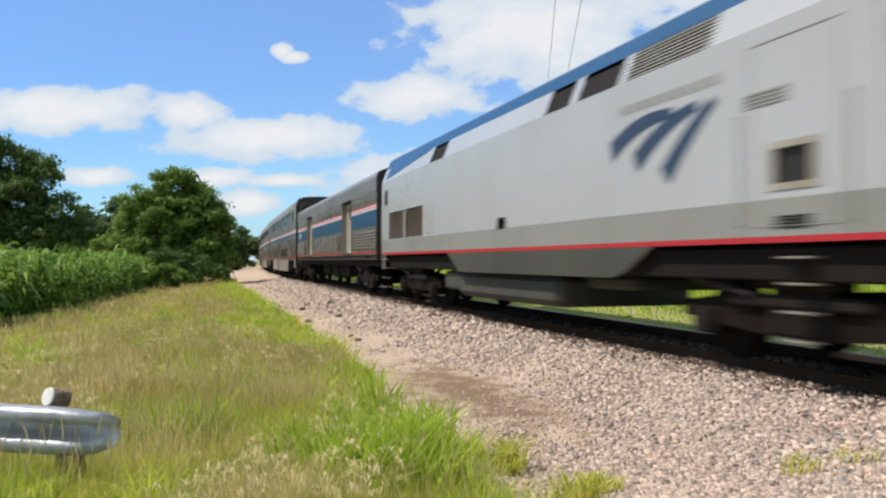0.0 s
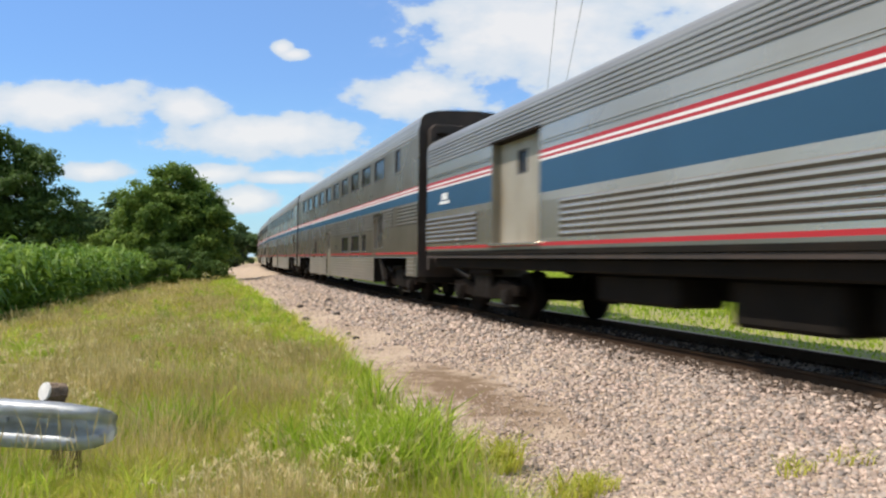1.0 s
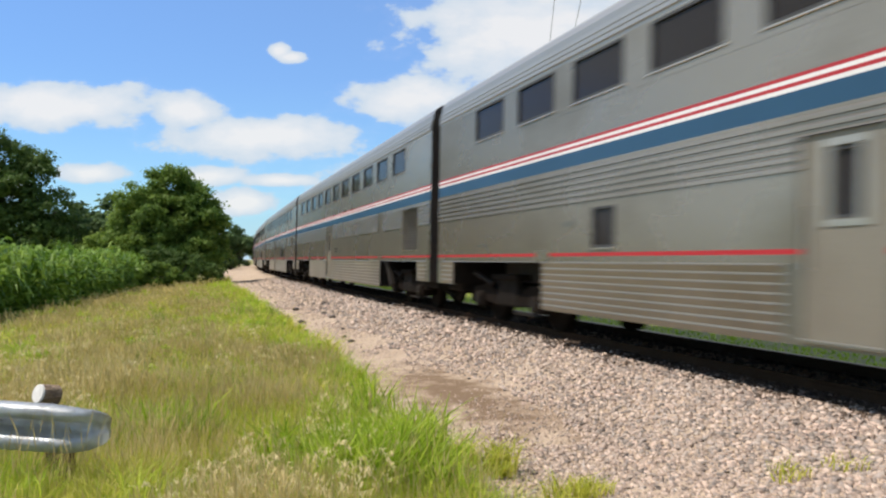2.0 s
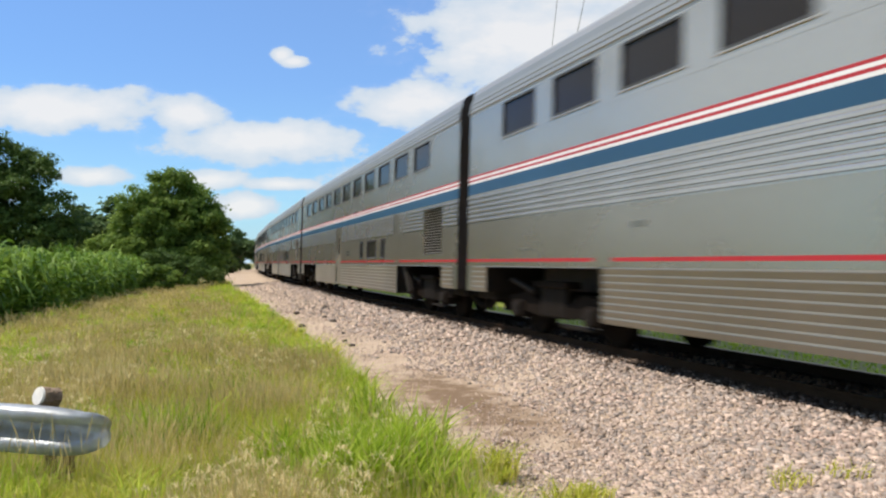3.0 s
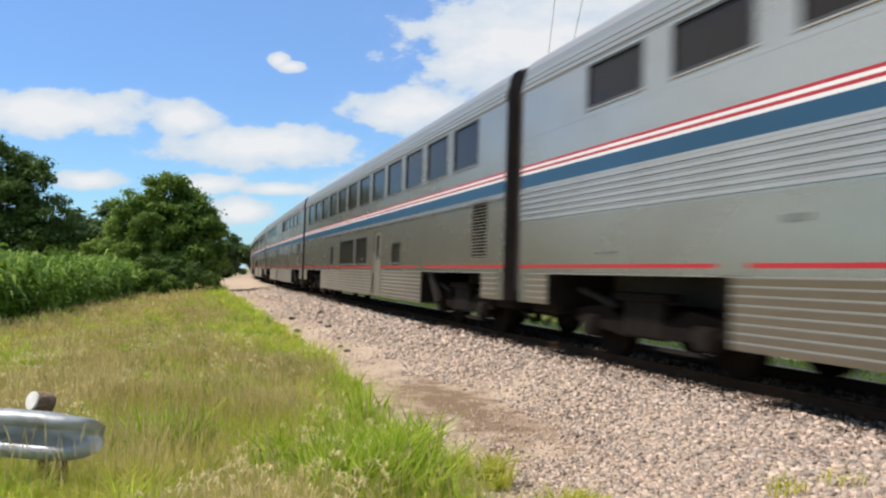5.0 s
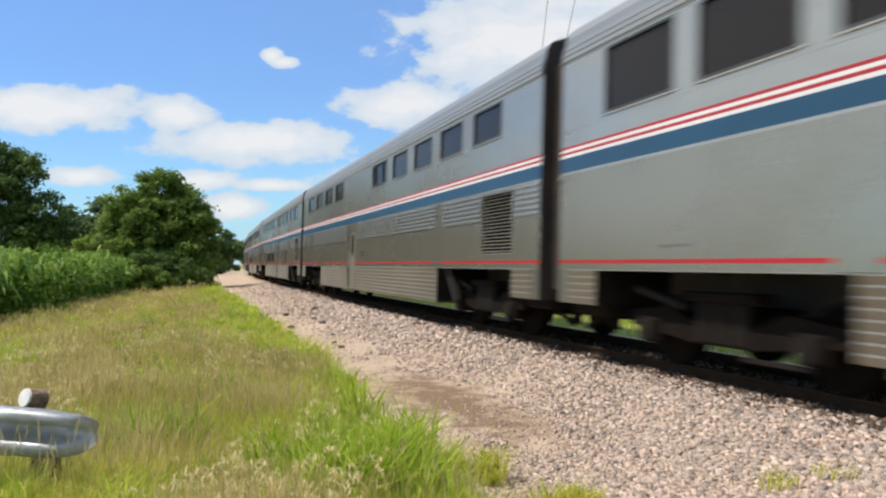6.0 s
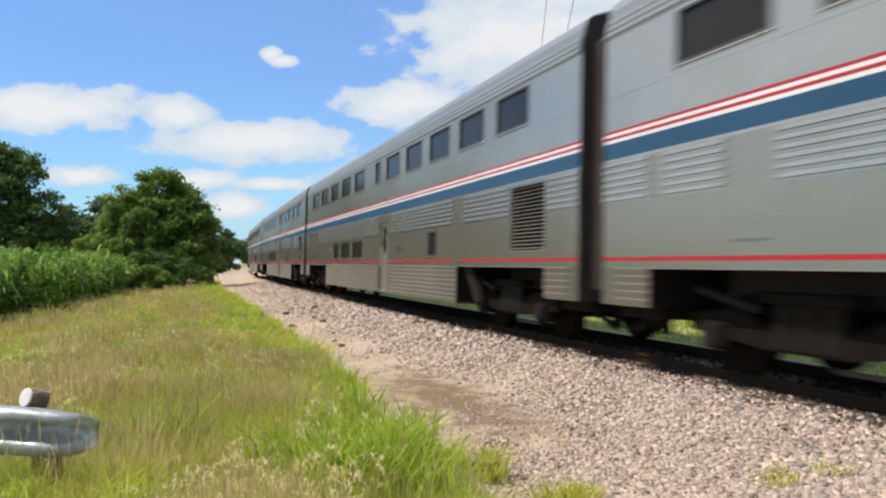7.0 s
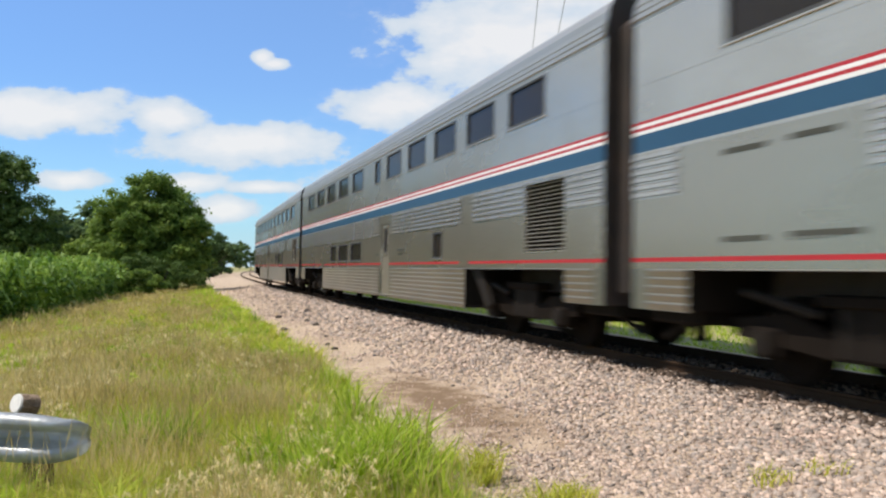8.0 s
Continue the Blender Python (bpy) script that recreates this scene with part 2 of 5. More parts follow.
STONE = material("ballast_stone", (0.46, 0.356, 0.28), 0.9, 0.0, (18, 0.2), (1.2, 0.25), island=0.42, second=(0.45, 0.31, 0.25), spec=0.2)
STONE_DARK = material("grey_ballast_stone", (0.32, 0.262, 0.218), 0.9, 0.0, (18, 0.2), (1.2, 0.25), island=0.5)
# near-black stones: the train's shadow put into the colour, besides oil stain
STONE_SHADOW = material("shadow_dark_stone", (0.088, 0.06, 0.042), 0.9, 0.0, (18, 0.2), (1.2, 0.25), island=0.4)
CLOD = material("dark_clod", (0.07, 0.055, 0.045), 0.9, 0.0, (25, 0.2), (5.0, 0.2))
BARK = material("tree_bark", (0.10, 0.08, 0.06), 0.9, 0.0, (20, 0.2), (2.0, 0.3), 0.6, 20.0)
WIRE = material("power_wire", (0.12, 0.12, 0.12), 0.5, 0.6)
LEAF = foliage("tree_leaf", [(0.068, 0.125, 0.022), (0.145, 0.225, 0.04), (0.32, 0.42, 0.09)], gloss=0.55, patch=0.5, through_light=0.5)
LEAF_PALE = foliage("pale_shrub_leaf", [(0.12, 0.19, 0.032), (0.22, 0.31, 0.055), (0.36, 0.45, 0.10)], gloss=0.6, patch=0.5, through_light=0.5)
LEAF_DARK = foliage("dark_tree_leaf", [(0.042, 0.075, 0.018), (0.085, 0.14, 0.03), (0.15, 0.225, 0.055)], gloss=0.6, patch=0.4)
# the haze of distance is mixed into these leaf colours
LEAF_HAZED = foliage("hazed_far_leaf", [(0.06, 0.095, 0.034), (0.095, 0.15, 0.05), (0.145, 0.205, 0.075)], gloss=0.7, patch=0.2)
CROP = foliage("crop_leaf", [(0.04, 0.09, 0.012), (0.12, 0.215, 0.024), (0.31, 0.42, 0.075)], gloss=0.45, patch=0.4)
GRASS = foliage("green_grass", [(0.25, 0.30, 0.03), (0.52, 0.525, 0.07), (0.85, 0.76, 0.22)], gloss=0.6, patch=0.6, through_light=0.5)
GRASS_FRESH = foliage("fresh_grass", [(0.14, 0.26, 0.018), (0.40, 0.52, 0.045), (0.74, 0.78, 0.15)], gloss=0.42, patch=0.8, through_light=0.5)
GRASS_DRY = foliage("dry_seed_grass", [(0.36, 0.285, 0.095), (0.56, 0.445, 0.18), (0.84, 0.70, 0.36)], gloss=0.8, patch=0.7, through_light=0.5)
SEED_PALE = foliage("pale_seed_head", [(0.58, 0.46, 0.21), (0.77, 0.64, 0.34), (0.90, 0.80, 0.50)], gloss=0.8, patch=0.9, through_light=0.4)

GRASS_DEEP = foliage("deep_green_grass", [(0.07, 0.15, 0.015), (0.15, 0.26, 0.03), (0.30, 0.42, 0.065)], gloss=0.45, patch=0.8, through_light=0.45)

GLASS = bpy.data.materials.new("tinted_glass")
GLASS.use_nodes = True
gp = GLASS.node_tree.nodes["Principled BSDF"]
gp.inputs["Base Color"].default_value = (0.045, 0.038, 0.034, 1)
gp.inputs["Roughness"].default_value = 0.12
gp.inputs["Transmission Weight"].default_value = 0.35
gp.inputs["Specular IOR Level"].default_value = 0.07
gp.inputs["IOR"].default_value = 1.45


# ---- shape helpers
def mesh_of(name, bm, mats):
    me = bpy.data.meshes.new(name)
    bm.to_mesh(me)
    bm.free()
    for m in (mats if isinstance(mats, (list, tuple)) else [mats]):
        me.materials.append(m)
    return me


def part(name, bm, mat, parent, label="", at=None):
    """One mesh object under a thing or a part; bm is a bmesh or a finished mesh."""
    me = bm if isinstance(bm, bpy.types.Mesh) else mesh_of(name, bm, mat)
    ob = new(name, me)
    ob.parent = parent
    if at is not None:
        ob.matrix_basis = at
    return tagged(ob, label)


def thing(name, label, category, group="", kind="", at=None):
    ob = new(name)
    ob.empty_display_size = 0.2
    if at is not None:
        ob.matrix_basis = at
    return tagged(ob, label, category, group, kind)


def add_box(bm, x0, x1, y0, y1, z0, z1, bevel=0.0, mi=0, m=None):
    made = bmesh.ops.create_cube(bm, size=1)["verts"]
    for v in made:
        v.co = ((x0 + x1) / 2 + v.co.x * (x1 - x0), (y0 + y1) / 2 + v.co.y * (y1 - y0), (z0 + z1) / 2 + v.co.z * (z1 - z0))
    faces = {f for v in made for f in v.link_faces}
    for f in faces:
        f.material_index = mi
    if bevel:
        edges = list({e for v in made for e in v.link_edges})
        out = bmesh.ops.bevel(bm, geom=edges, offset=bevel, segments=1, affect="EDGES")
        made = list({v for f in out["faces"] for v in f.verts} | {v for v in made if v.is_valid})
        for f in out["faces"]:
            f.material_index = mi
    if m is not None:
        bmesh.ops.transform(bm, matrix=m, verts=made)


def add_tube(bm, a, b, r0, r1=None, seg=12, mi=0):
    a, b = Vector(a), Vector(b)
    d = b - a
    m = Matrix.Translation((a + b) / 2) @ d.to_track_quat("Z", "Y").to_matrix().to_4x4()
    vs = bmesh.ops.create_cone(bm, cap_ends=True, segments=seg, radius1=r0, radius2=r0 if r1 is None else r1, depth=d.length, matrix=m)["verts"]
    for f in {f for v in vs for f in v.link_faces}:
        f.material_index = mi


def add_prism(bm, outline, y0, y1, mi=0):
    """A plate with the outline (x, z), from y0 to y1."""
    a = [bm.verts.new((x, y0, z)) for x, z in outline]
    b = [bm.verts.new((x, y1, z)) for x, z in outline]
    n = len(outline)
    fs = [bm.faces.new(a), bm.faces.new(b[::-1])]
    fs += [bm.faces.new((a[i], b[i], b[(i + 1) % n], a[(i + 1) % n])) for i in range(n)]
    for f in fs:
        f.material_index = mi


def add_holed_plate(bm, outer, inner, y0, y1):
    """An upright plate (x0, x1, z0, z1) with a rectangular opening, from y0 to y1."""
    rings = []
    for y in (y0, y1):
        for a, b, c, d in (outer, inner):
            rings.append([bm.verts.new((x, y, z)) for x, z in ((a, c), (b, c), (b, d), (a, d))])
    o0, i0, o1, i1 = rings
    for k in range(4):
        n = (k + 1) % 4
        bm.faces.new((o0[k], o0[n], i0[n], i0[k]))
        bm.faces.new((o1[k], i1[k], i1[n], o1[n]))
        bm.faces.new((o0[k], o1[k], o1[n], o0[n]))
        bm.faces.new((i0[k], i0[n], i1[n], i1[k]))
    bmesh.ops.recalc_face_normals(bm, faces=bm.faces[:])


def tri_mesh(name, verts, tris, mats, slots=None):
    me = bpy.data.meshes.new(name)
    verts, tris = np.asarray(verts, np.float32).reshape(-1, 3), np.asarray(tris, np.int32).reshape(-1, 3)
    me.vertices.add(len(verts))
    me.vertices.foreach_set("co", verts.ravel())
    me.loops.add(tris.size)
    me.loops.foreach_set("vertex_index", tris.ravel())
    me.polygons.add(len(tris))
    me.polygons.foreach_set("loop_start", np.arange(0, tris.size, 3, dtype=np.int32))
    for m in (mats if isinstance(mats, (list, tuple)) else [mats]):
        me.materials.append(m)
    if slots is not None:
        me.polygons.foreach_set("material_index", np.asarray(slots, np.int32))
    me.update()
    me.validate()
    return me


# ---- the line: a gentle right-hand curve, canted
TH, FACE, KAPPA, CANT, HALF = 0.3382, 5.54, 0.000739, 0.0269, 1.55
MID = FACE + HALF


def line(s, lat=0.0):
    """Place and heading of the track s metres along it; lat to the right of its centre."""
    u = max(s, 0.0)
    off = MID + lat + KAPPA * u * u / 2
    return (-s * math.sin(TH) + off * math.cos(TH), s * math.cos(TH) + off * math.sin(TH)), TH - KAPPA * u


def line_np(s, lat):
    u = np.maximum(s, 0.0)
    off = MID + lat + KAPPA * u * u / 2
    return -s * math.sin(TH) + off * math.cos(TH), s * math.cos(TH) + off * math.sin(TH)


BED = [(-5.7, -0.43), (-4.6, -0.412), (-3.2, -0.365), (-2.3, -0.24), (-1.75, -0.165), (-1.2, -0.165), (1.2, -0.23), (1.85, -0.24), (3.3, -0.47)]


def bed_z(lat):
    return np.interp(lat, [p[0] for p in BED], [p[1] for p in BED])


# ground: one sheet to the horizon
bm = bmesh.new()
ring = [0, 6, 14, 28, 50, 90, 180, 400, 900, 2500]
sect = 48
rows = []
for r in ring[1:]:
    rows.append([bm.verts.new((r * math.cos(2 * math.pi * i / sect), r * math.sin(2 * math.pi * i / sect), -0.43 + (0.05 * noise.noise((r * math.cos(2 * math.pi * i / sect) * 0.1, r * math.sin(2 * math.pi * i / sect) * 0.1, 0)) - 0.04 if r < 300 else 0))) for i in range(sect)])
centre = bm.verts.new((0, 0, -0.43))
for i in range(sect):
    bm.faces.new((centre, rows[0][i], rows[0][(i + 1) % sect]))
    for a, b in zip(rows, rows[1:]):
        bm.faces.new((a[i], b[i], b[(i + 1) % sect], a[(i + 1) % sect]))
ground = new("ground", mesh_of("ground", bm, SOIL))
tagged(ground, "rough grassy ground beside the railway line", "ground", kind="structure")

# ballast bed
bm = bmesh.new()
prev = None
for i in range(-30, 420, 1):
    s = i if i < 60 else 60 + (i - 60) * 1.0
    row = []
    for j, (lat, z) in enumerate(BED):
        wob = 0.22 * noise.noise((s * 0.35, j * 3.1, 5.0)) if j in (0, 1, 8) else 0.0
        (x, y), h = line(s, lat + wob)
        row.append(bm.verts.new((x, y, z + (0.02 * noise.noise((s * 0.8, lat * 2, 1.0)) if 0 < j < 4 else 0.0))))
    if prev:
        for j in range(len(BED) - 1):
            bm.faces.new((prev[j], prev[j + 1], row[j + 1], row[j]))
    prev = row
(ex, ey), eh = line(8.6, -3.9)
worn_earth(DIRT, (ex, ey), eh, (0.8, 3.2), (0.20, 0.135, 0.085))
bed = new("ballast_bed", mesh_of("ballast_bed", bm, DIRT))
tagged(bed, "tan dirt and gravel bed under the railway track", "track bed", kind="structure")

# track: two rails on timber ties
track = thing("track", "rusty steel rails on dark timber ties", "railway track", kind="structure")
for side in (-1, 1):
    bm = bmesh.new()
    prof = [(-0.075, -0.17), (0.075, -0.17), (0.075, -0.155), (0.012, -0.13), (0.012, -0.04), (0.036, -0.03), (0.036, -0.004), (0.028, 0.0), (-0.028, 0.0), (-0.036, -0.004), (-0.036, -0.03), (-0.012, -0.04), (-0.012, -0.13), (-0.075, -0.155)]
    prev = None
    for i in range(0, 230):
        s = -25 + i * 2.0
        row = []
        for dy, z in prof:
            lat = side * 0.755 + dy
            (x, y), h = line(s, lat)
            row.append(bm.verts.new((x, y, z - CANT * lat - 0.042)))
        if prev:
            for j in range(len(prof)):
                k = (j + 1) % len(prof)
                bm.faces.new((prev[j], prev[k], row[k], row[j]))
        prev = row
    part("rail", bm, RAIL, track)
bm = bmesh.new()
add_box(bm, -0.11, 0.11, -1.3, 1.3, -0.33, -0.155, 0.012)
tie_mesh = mesh_of("tie", bm, TIE)
for i in range(150):
    s = -8 + i * 0.53
    (x, y), h = line(s)
    part("tie", tie_mesh, None, track, at=pose(x, y, random.uniform(-0.055, -0.04), math.degrees(CANT), 0, 90 + math.degrees(h) + random.uniform(-1, 1)))


# ---- plants and stones
rng = np.random.default_rng(7)


def lat_of(x, y):
    """Rough distance to the right of the track's centre and along it."""
    s = -x * math.sin(TH) + y * math.cos(TH)
    return x * math.cos(TH) + y * math.sin(TH) - MID - KAPPA * np.maximum(s, 0) ** 2 / 2, s


def soft_noise(x, y, f, seed):
    r = np.random.default_rng(seed)
    out = np.zeros_like(x)
    for i in range(5):
        a, p = r.uniform(0, 6.28), r.uniform(0, 6.28)
        k = f * r.uniform(0.5, 1.8)
        out += np.sin((x * math.cos(a) + y * math.sin(a)) * k + p)
    return out / 5


def blades(x, y, z, h, w, lean, seed):
    """Bent grass blades, three triangles each."""
    r = np.random.default_rng(seed)
    n = len(x)
    a = r.uniform(0, 2 * np.pi, n)
    b = r.uniform(0, 2 * np.pi, n)
    dx, dy = np.cos(a), np.sin(a)
    lx, ly = np.cos(b) * lean * h, np.sin(b) * lean * h
    base = np.stack([x, y, z], 1)
    side = np.stack([dx, dy, 0 * dx], 1) * w[:, None] / 2
    mid = base + np.stack([lx * 0.3, ly * 0.3, h * 0.58], 1)
    tip = base + np.stack([lx, ly, h * (1 - 0.3 * lean)], 1)
    v = np.stack([base - side, base + side, mid - side * 0.8, mid + side * 0.8, tip], 1)
    t = np.array([[0, 1, 3], [0, 3, 2], [2, 3, 4]])[None] + (np.arange(n) * 5)[:, None, None]
    return v.reshape(-1, 3), t.reshape(-1, 3)


def stems(x, y, z, h, w, lean, seed):
    """Thin dry stems with a seed head."""
    r = np.random.default_rng(seed)
    n = len(x)
    b = r.uniform(0, 2 * np.pi, n)
    a = r.uniform(0, np.pi, n)
    base = np.stack([x, y, z], 1)
    side = np.stack([np.cos(a), np.sin(a), 0 * a], 1) * w[:, None] / 2
    l = np.stack([np.cos(b) * lean * h, np.sin(b) * lean * h, h], 1)
    neck, fat, tip = base + l * 0.72, base + l * 0.86, base + l
    v = np.stack([base - side * 0.5, base + side * 0.5, neck, fat - side * 1.9, fat + side * 1.9, tip], 1)
    t = np.array([[0, 1, 2], [2, 4, 3], [3, 4, 5]])[None] + (np.arange(n) * 6)[:, None, None]
    return v.reshape(-1, 3), t.reshape(-1, 3)


def in_crop(x, y):
    edge = -10.7 - (y - 17.0) * 0.25
    return (x < edge) & (y > 17.0 + 0.5 * np.sin(x * 1.7) + 0.35 * np.sin(x * 4.1 + 1.0)) & (y < 44)


def scatter(n, near, far, t0, t1):
    d = near * (far / near) ** rng.random(n)
    return rng.uniform(t0, t1, n) * d, d


GZ = -0.46


def verge_edge(x, y, s):
    """Where the grass gives out towards the gravel; nearer the eye the gravel has spread wider."""
    return -4.95 - 0.42 * np.clip((11.0 - s) / 5.0, 0, 1) + 0.30 * soft_noise(x, y, 1.3, 3) + 0.34 * soft_noise(x, y, 4.2, 4) + 0.16 * soft_noise(x, y, 11.0, 5)


# verge and meadow
x, y = scatter(440000, 3.3, 62, -0.86, 0.32)
lat, s = lat_of(x, y)
edge = verge_edge(x, y, s)
keep = (lat < edge) & ~in_crop(x, y)
x, y, lat, s, edge = x[keep], y[keep], lat[keep], s[keep], edge[keep]
d = np.hypot(x, y)
verge = np.clip(1.0 - (edge - lat) / (0.8 + 1.2 * np.clip((s - 9) / 14, 0, 1)), 0, 1)
dryness = np.clip(0.24 + 0.44 * np.clip((d - 5.5) / 3.0, 0, 1) + 0.75 * soft_noise(x, y, 1.1, 11) + 0.5 * soft_noise(x, y, 3.6, 12) - 1.1 * verge, 0.06, 1)
dry = rng.random(len(x)) < dryness * 0.82
scale = np.clip(d / 7.0, 0.75, 5.0)
hgt = (0.20 + 0.20 * rng.random(len(x))) * (1 + 0.45 * soft_noise(x, y, 1.6, 21) + 0.25 * soft_noise(x, y, 5.0, 22)) * (1 - 0.25 * np.clip((d - 8) / 6, 0, 1)) + 0.15 * verge * (rng.random(len(x))) + 0.18 * np.clip((s - 22) / 25, 0, 1) * verge
g = ~dry
v, t = blades(x[g], y[g], np.full(g.sum(), GZ), hgt[g], (0.004 + 0.006 * rng.random(g.sum())) * scale[g], 0.15 + 0.75 * rng.random(g.sum()), 31)
fresh = (verge[g] > 0.12 + 0.5 * rng.random(g.sum())) | (soft_noise(x[g], y[g], 1.7, 23) > 0.34)
tagged(new("green_grass", tri_mesh("green_grass", v, t, [GRASS, GRASS_FRESH], np.repeat(fresh.astype(int), 3))), "long fresh green grass on the verge", "grass", kind="stuff")
g = dry
v, t = stems(x[g], y[g], np.full(g.sum(), GZ), hgt[g] * 1.25 + 0.06, (0.0022 + 0.003 * rng.random(g.sum())) * scale[g], 0.05 + 0.5 * rng.random(g.sum()), 32)
tagged(new("dry_grass", tri_mesh("dry_grass", v, t, GRASS_DRY)), "tan seed-head grass in the meadow", "grass", kind="stuff")

# the meadow goes on round and behind
n = 115000
a, r_ = rng.uniform(0, 2 * np.pi, n), 20 * rng.random(n) ** 0.72
x, y = np.sin(a) * r_, np.cos(a) * r_
lat, s = lat_of(x, y)
out = (lat < -5.0 + 0.28 * soft_noise(x, y, 1.3, 3)) & (r_ > 0.9) & ~in_crop(x, y) & ((x / np.maximum(y, 0.01) < -0.84) | (y < 3.3) | (x / np.maximum(y, 0.01) > 0.3))
x, y = x[out], y[out]
dry = rng.random(len(x)) < np.clip(0.45 + 0.7 * soft_noise(x, y, 1.1, 11), 0, 1) * 0.75
g = ~dry
v, t = blades(x[g], y[g], np.full(g.sum(), GZ), 0.2 + 0.25 * rng.random(g.sum()), 0.008 + 0.01 * rng.random(g.sum()), 0.3 + 0.85 * rng.random(g.sum()), 35)
tagged(new("meadow_grass", tri_mesh("meadow_grass", v, t, GRASS)), "long green grass round about", "grass", kind="stuff")
g = dry
v, t = stems(x[g], y[g], np.full(g.sum(), GZ), 0.3 + 0.3 * rng.random(g.sum()), 0.004 + 0.004 * rng.random(g.sum()), 0.1 + 0.7 * rng.random(g.sum()), 36)
tagged(new("meadow_seed_grass", tri_mesh("meadow_seed_grass", v, t, GRASS_DRY)), "dry seed-head grass round about", "grass", kind="stuff")

# taller tufts along the verge and in the meadow
tx_, ty_, th_ = [], [], []
for i in range(1150):
    if i < 260:
        s_ = 3.2 + 34 * rng.random() ** 1.6
        px, py = line_np(np.array([s_]), np.array([-4.85 - 0.9 * rng.random() ** 1.5]))
        px, py, hh = float(px[0]), float(py[0]), rng.uniform(0.32, 0.62)
    elif i < 360:
        px, py, hh = rng.uniform(-4.6, -1.9), rng.uniform(4.25, 4.95), rng.uniform(0.42, 0.66)
    else:
        dd = 4.4 * (26 / 4.4) ** rng.random()
        px, py, hh = rng.uniform(-0.66, 0.05) * dd, dd, rng.uniform(0.30, 0.54)
    la, _ = lat_of(np.array([px]), np.array([py]))
    if la[0] > (-5.25 if py < 9 else -4.8) or in_crop(np.array([px]), np.array([py]))[0]:
        continue
    k = int(rng.integers(35, 120))
    a, r_ = rng.uniform(0, 6.28, k), rng.uniform(0.05, 0.2) * np.sqrt(rng.random(k))
    tx_.append(px + np.cos(a) * r_), ty_.append(py + np.sin(a) * r_), th_.append(hh * (0.45 + 0.7 * rng.random(k)))
x, y, h = np.concatenate(tx_), np.concatenate(ty_), np.concatenate(th_)
lush = np.repeat(rng.random(len(tx_)) < 0.5, [len(q) for q in tx_])
v, t = blades(x, y, np.full(len(x), GZ), h, (0.006 + 0.008 * rng.random(len(x))) * np.clip(np.hypot(x, y) / 8, 0.8, 3), 0.25 + 0.8 * rng.random(len(x)), 34)
tagged(new("tall_grass", tri_mesh("tall_grass", v, t, [GRASS, GRASS_FRESH], np.repeat(lush.astype(int), 3))), "taller tufts of bright green grass", "grass", kind="stuff")

# broad fresh blades where the verge meets the gravel
n = 4200
hubs = np.stack([np.r_[rng.uniform(-0.85, 0.02, 28), rng.uniform(-1.4, 0.5, 12), rng.normal(-2.25, 0.12, 6)], np.r_[rng.uniform(4.9, 6.0, 28), rng.uniform(5.5, 7.6, 12), rng.normal(6.3, 0.15, 6)]], 1)
pick_ = hubs[rng.integers(0, 46, n)]
x, y = pick_[:, 0] + 0.10 * rng.normal(size=n), pick_[:, 1] + 0.10 * rng.normal(size=n)
lat, s = lat_of(x, y)
keep = lat < -5.2 + 0.25 * rng.random(n)
x, y = x[keep], y[keep]
v, t = blades(x, y, np.full(len(x), GZ), 0.32 + 0.42 * rng.random(len(x)) ** 1.3, 0.012 + 0.016 * rng.random(len(x)), 0.15 + 0.65 * rng.random(len(x)), 38)
tagged(new("broad_grass", tri_mesh("broad_grass", v, t, GRASS_FRESH)), "clumps of broad bright green grass beside the gravel", "grass", kind="stuff")

# rank dark green tussocks
spots = [(-2.3, 6.35, 0.16, 420, 0.56), (-2.05, 6.5, 0.12, 200, 0.46), (-0.6, 5.5, 0.28, 420, 0.50), (-0.25, 5.9, 0.2, 240, 0.44), (-1.1, 7.6, 0.2, 200, 0.4), (-2.6, 9.2, 0.25, 220, 0.42)]
for _ in range(26):
    dd = 6.0 * (22 / 6.0) ** rng.random()
    spots.append((rng.uniform(-0.6, -0.12) * dd, dd, rng.uniform(0.08, 0.2), 110, rng.uniform(0.3, 0.46)))
for _ in range(34):
    q = line_np(np.array([8.0 + 22 * rng.random()]), np.array([-5.15 - 0.35 * rng.random()]))
    spots.append((float(q[0][0]), float(q[1][0]), rng.uniform(0.08, 0.22), 120, rng.uniform(0.26, 0.42)))
gx, gy, gh = [], [], []
for px, py, r_, k, hh in spots:
    gx.append(px + r_ * rng.normal(size=k)), gy.append(py + r_ * rng.normal(size=k)), gh.append(hh * rng.uniform(0.5, 1.15, k))
x, y, h = np.concatenate(gx), np.concatenate(gy), np.concatenate(gh)
lat, s = lat_of(x, y)
keep = lat < -4.95
x, y, h = x[keep], y[keep], h[keep]
v, t = blades(x, y, np.full(len(x), GZ), h, (0.007 + 0.009 * rng.random(len(x))) * np.clip(np.hypot(x, y) / 8, 0.9, 3), 0.2 + 0.7 * rng.random(len(x)), 91)
tagged(new("dark_tussocks", tri_mesh("dark_tussocks", v, t, GRASS_DEEP)), "rank tussocks of dark green grass", "grass", kind="stuff")

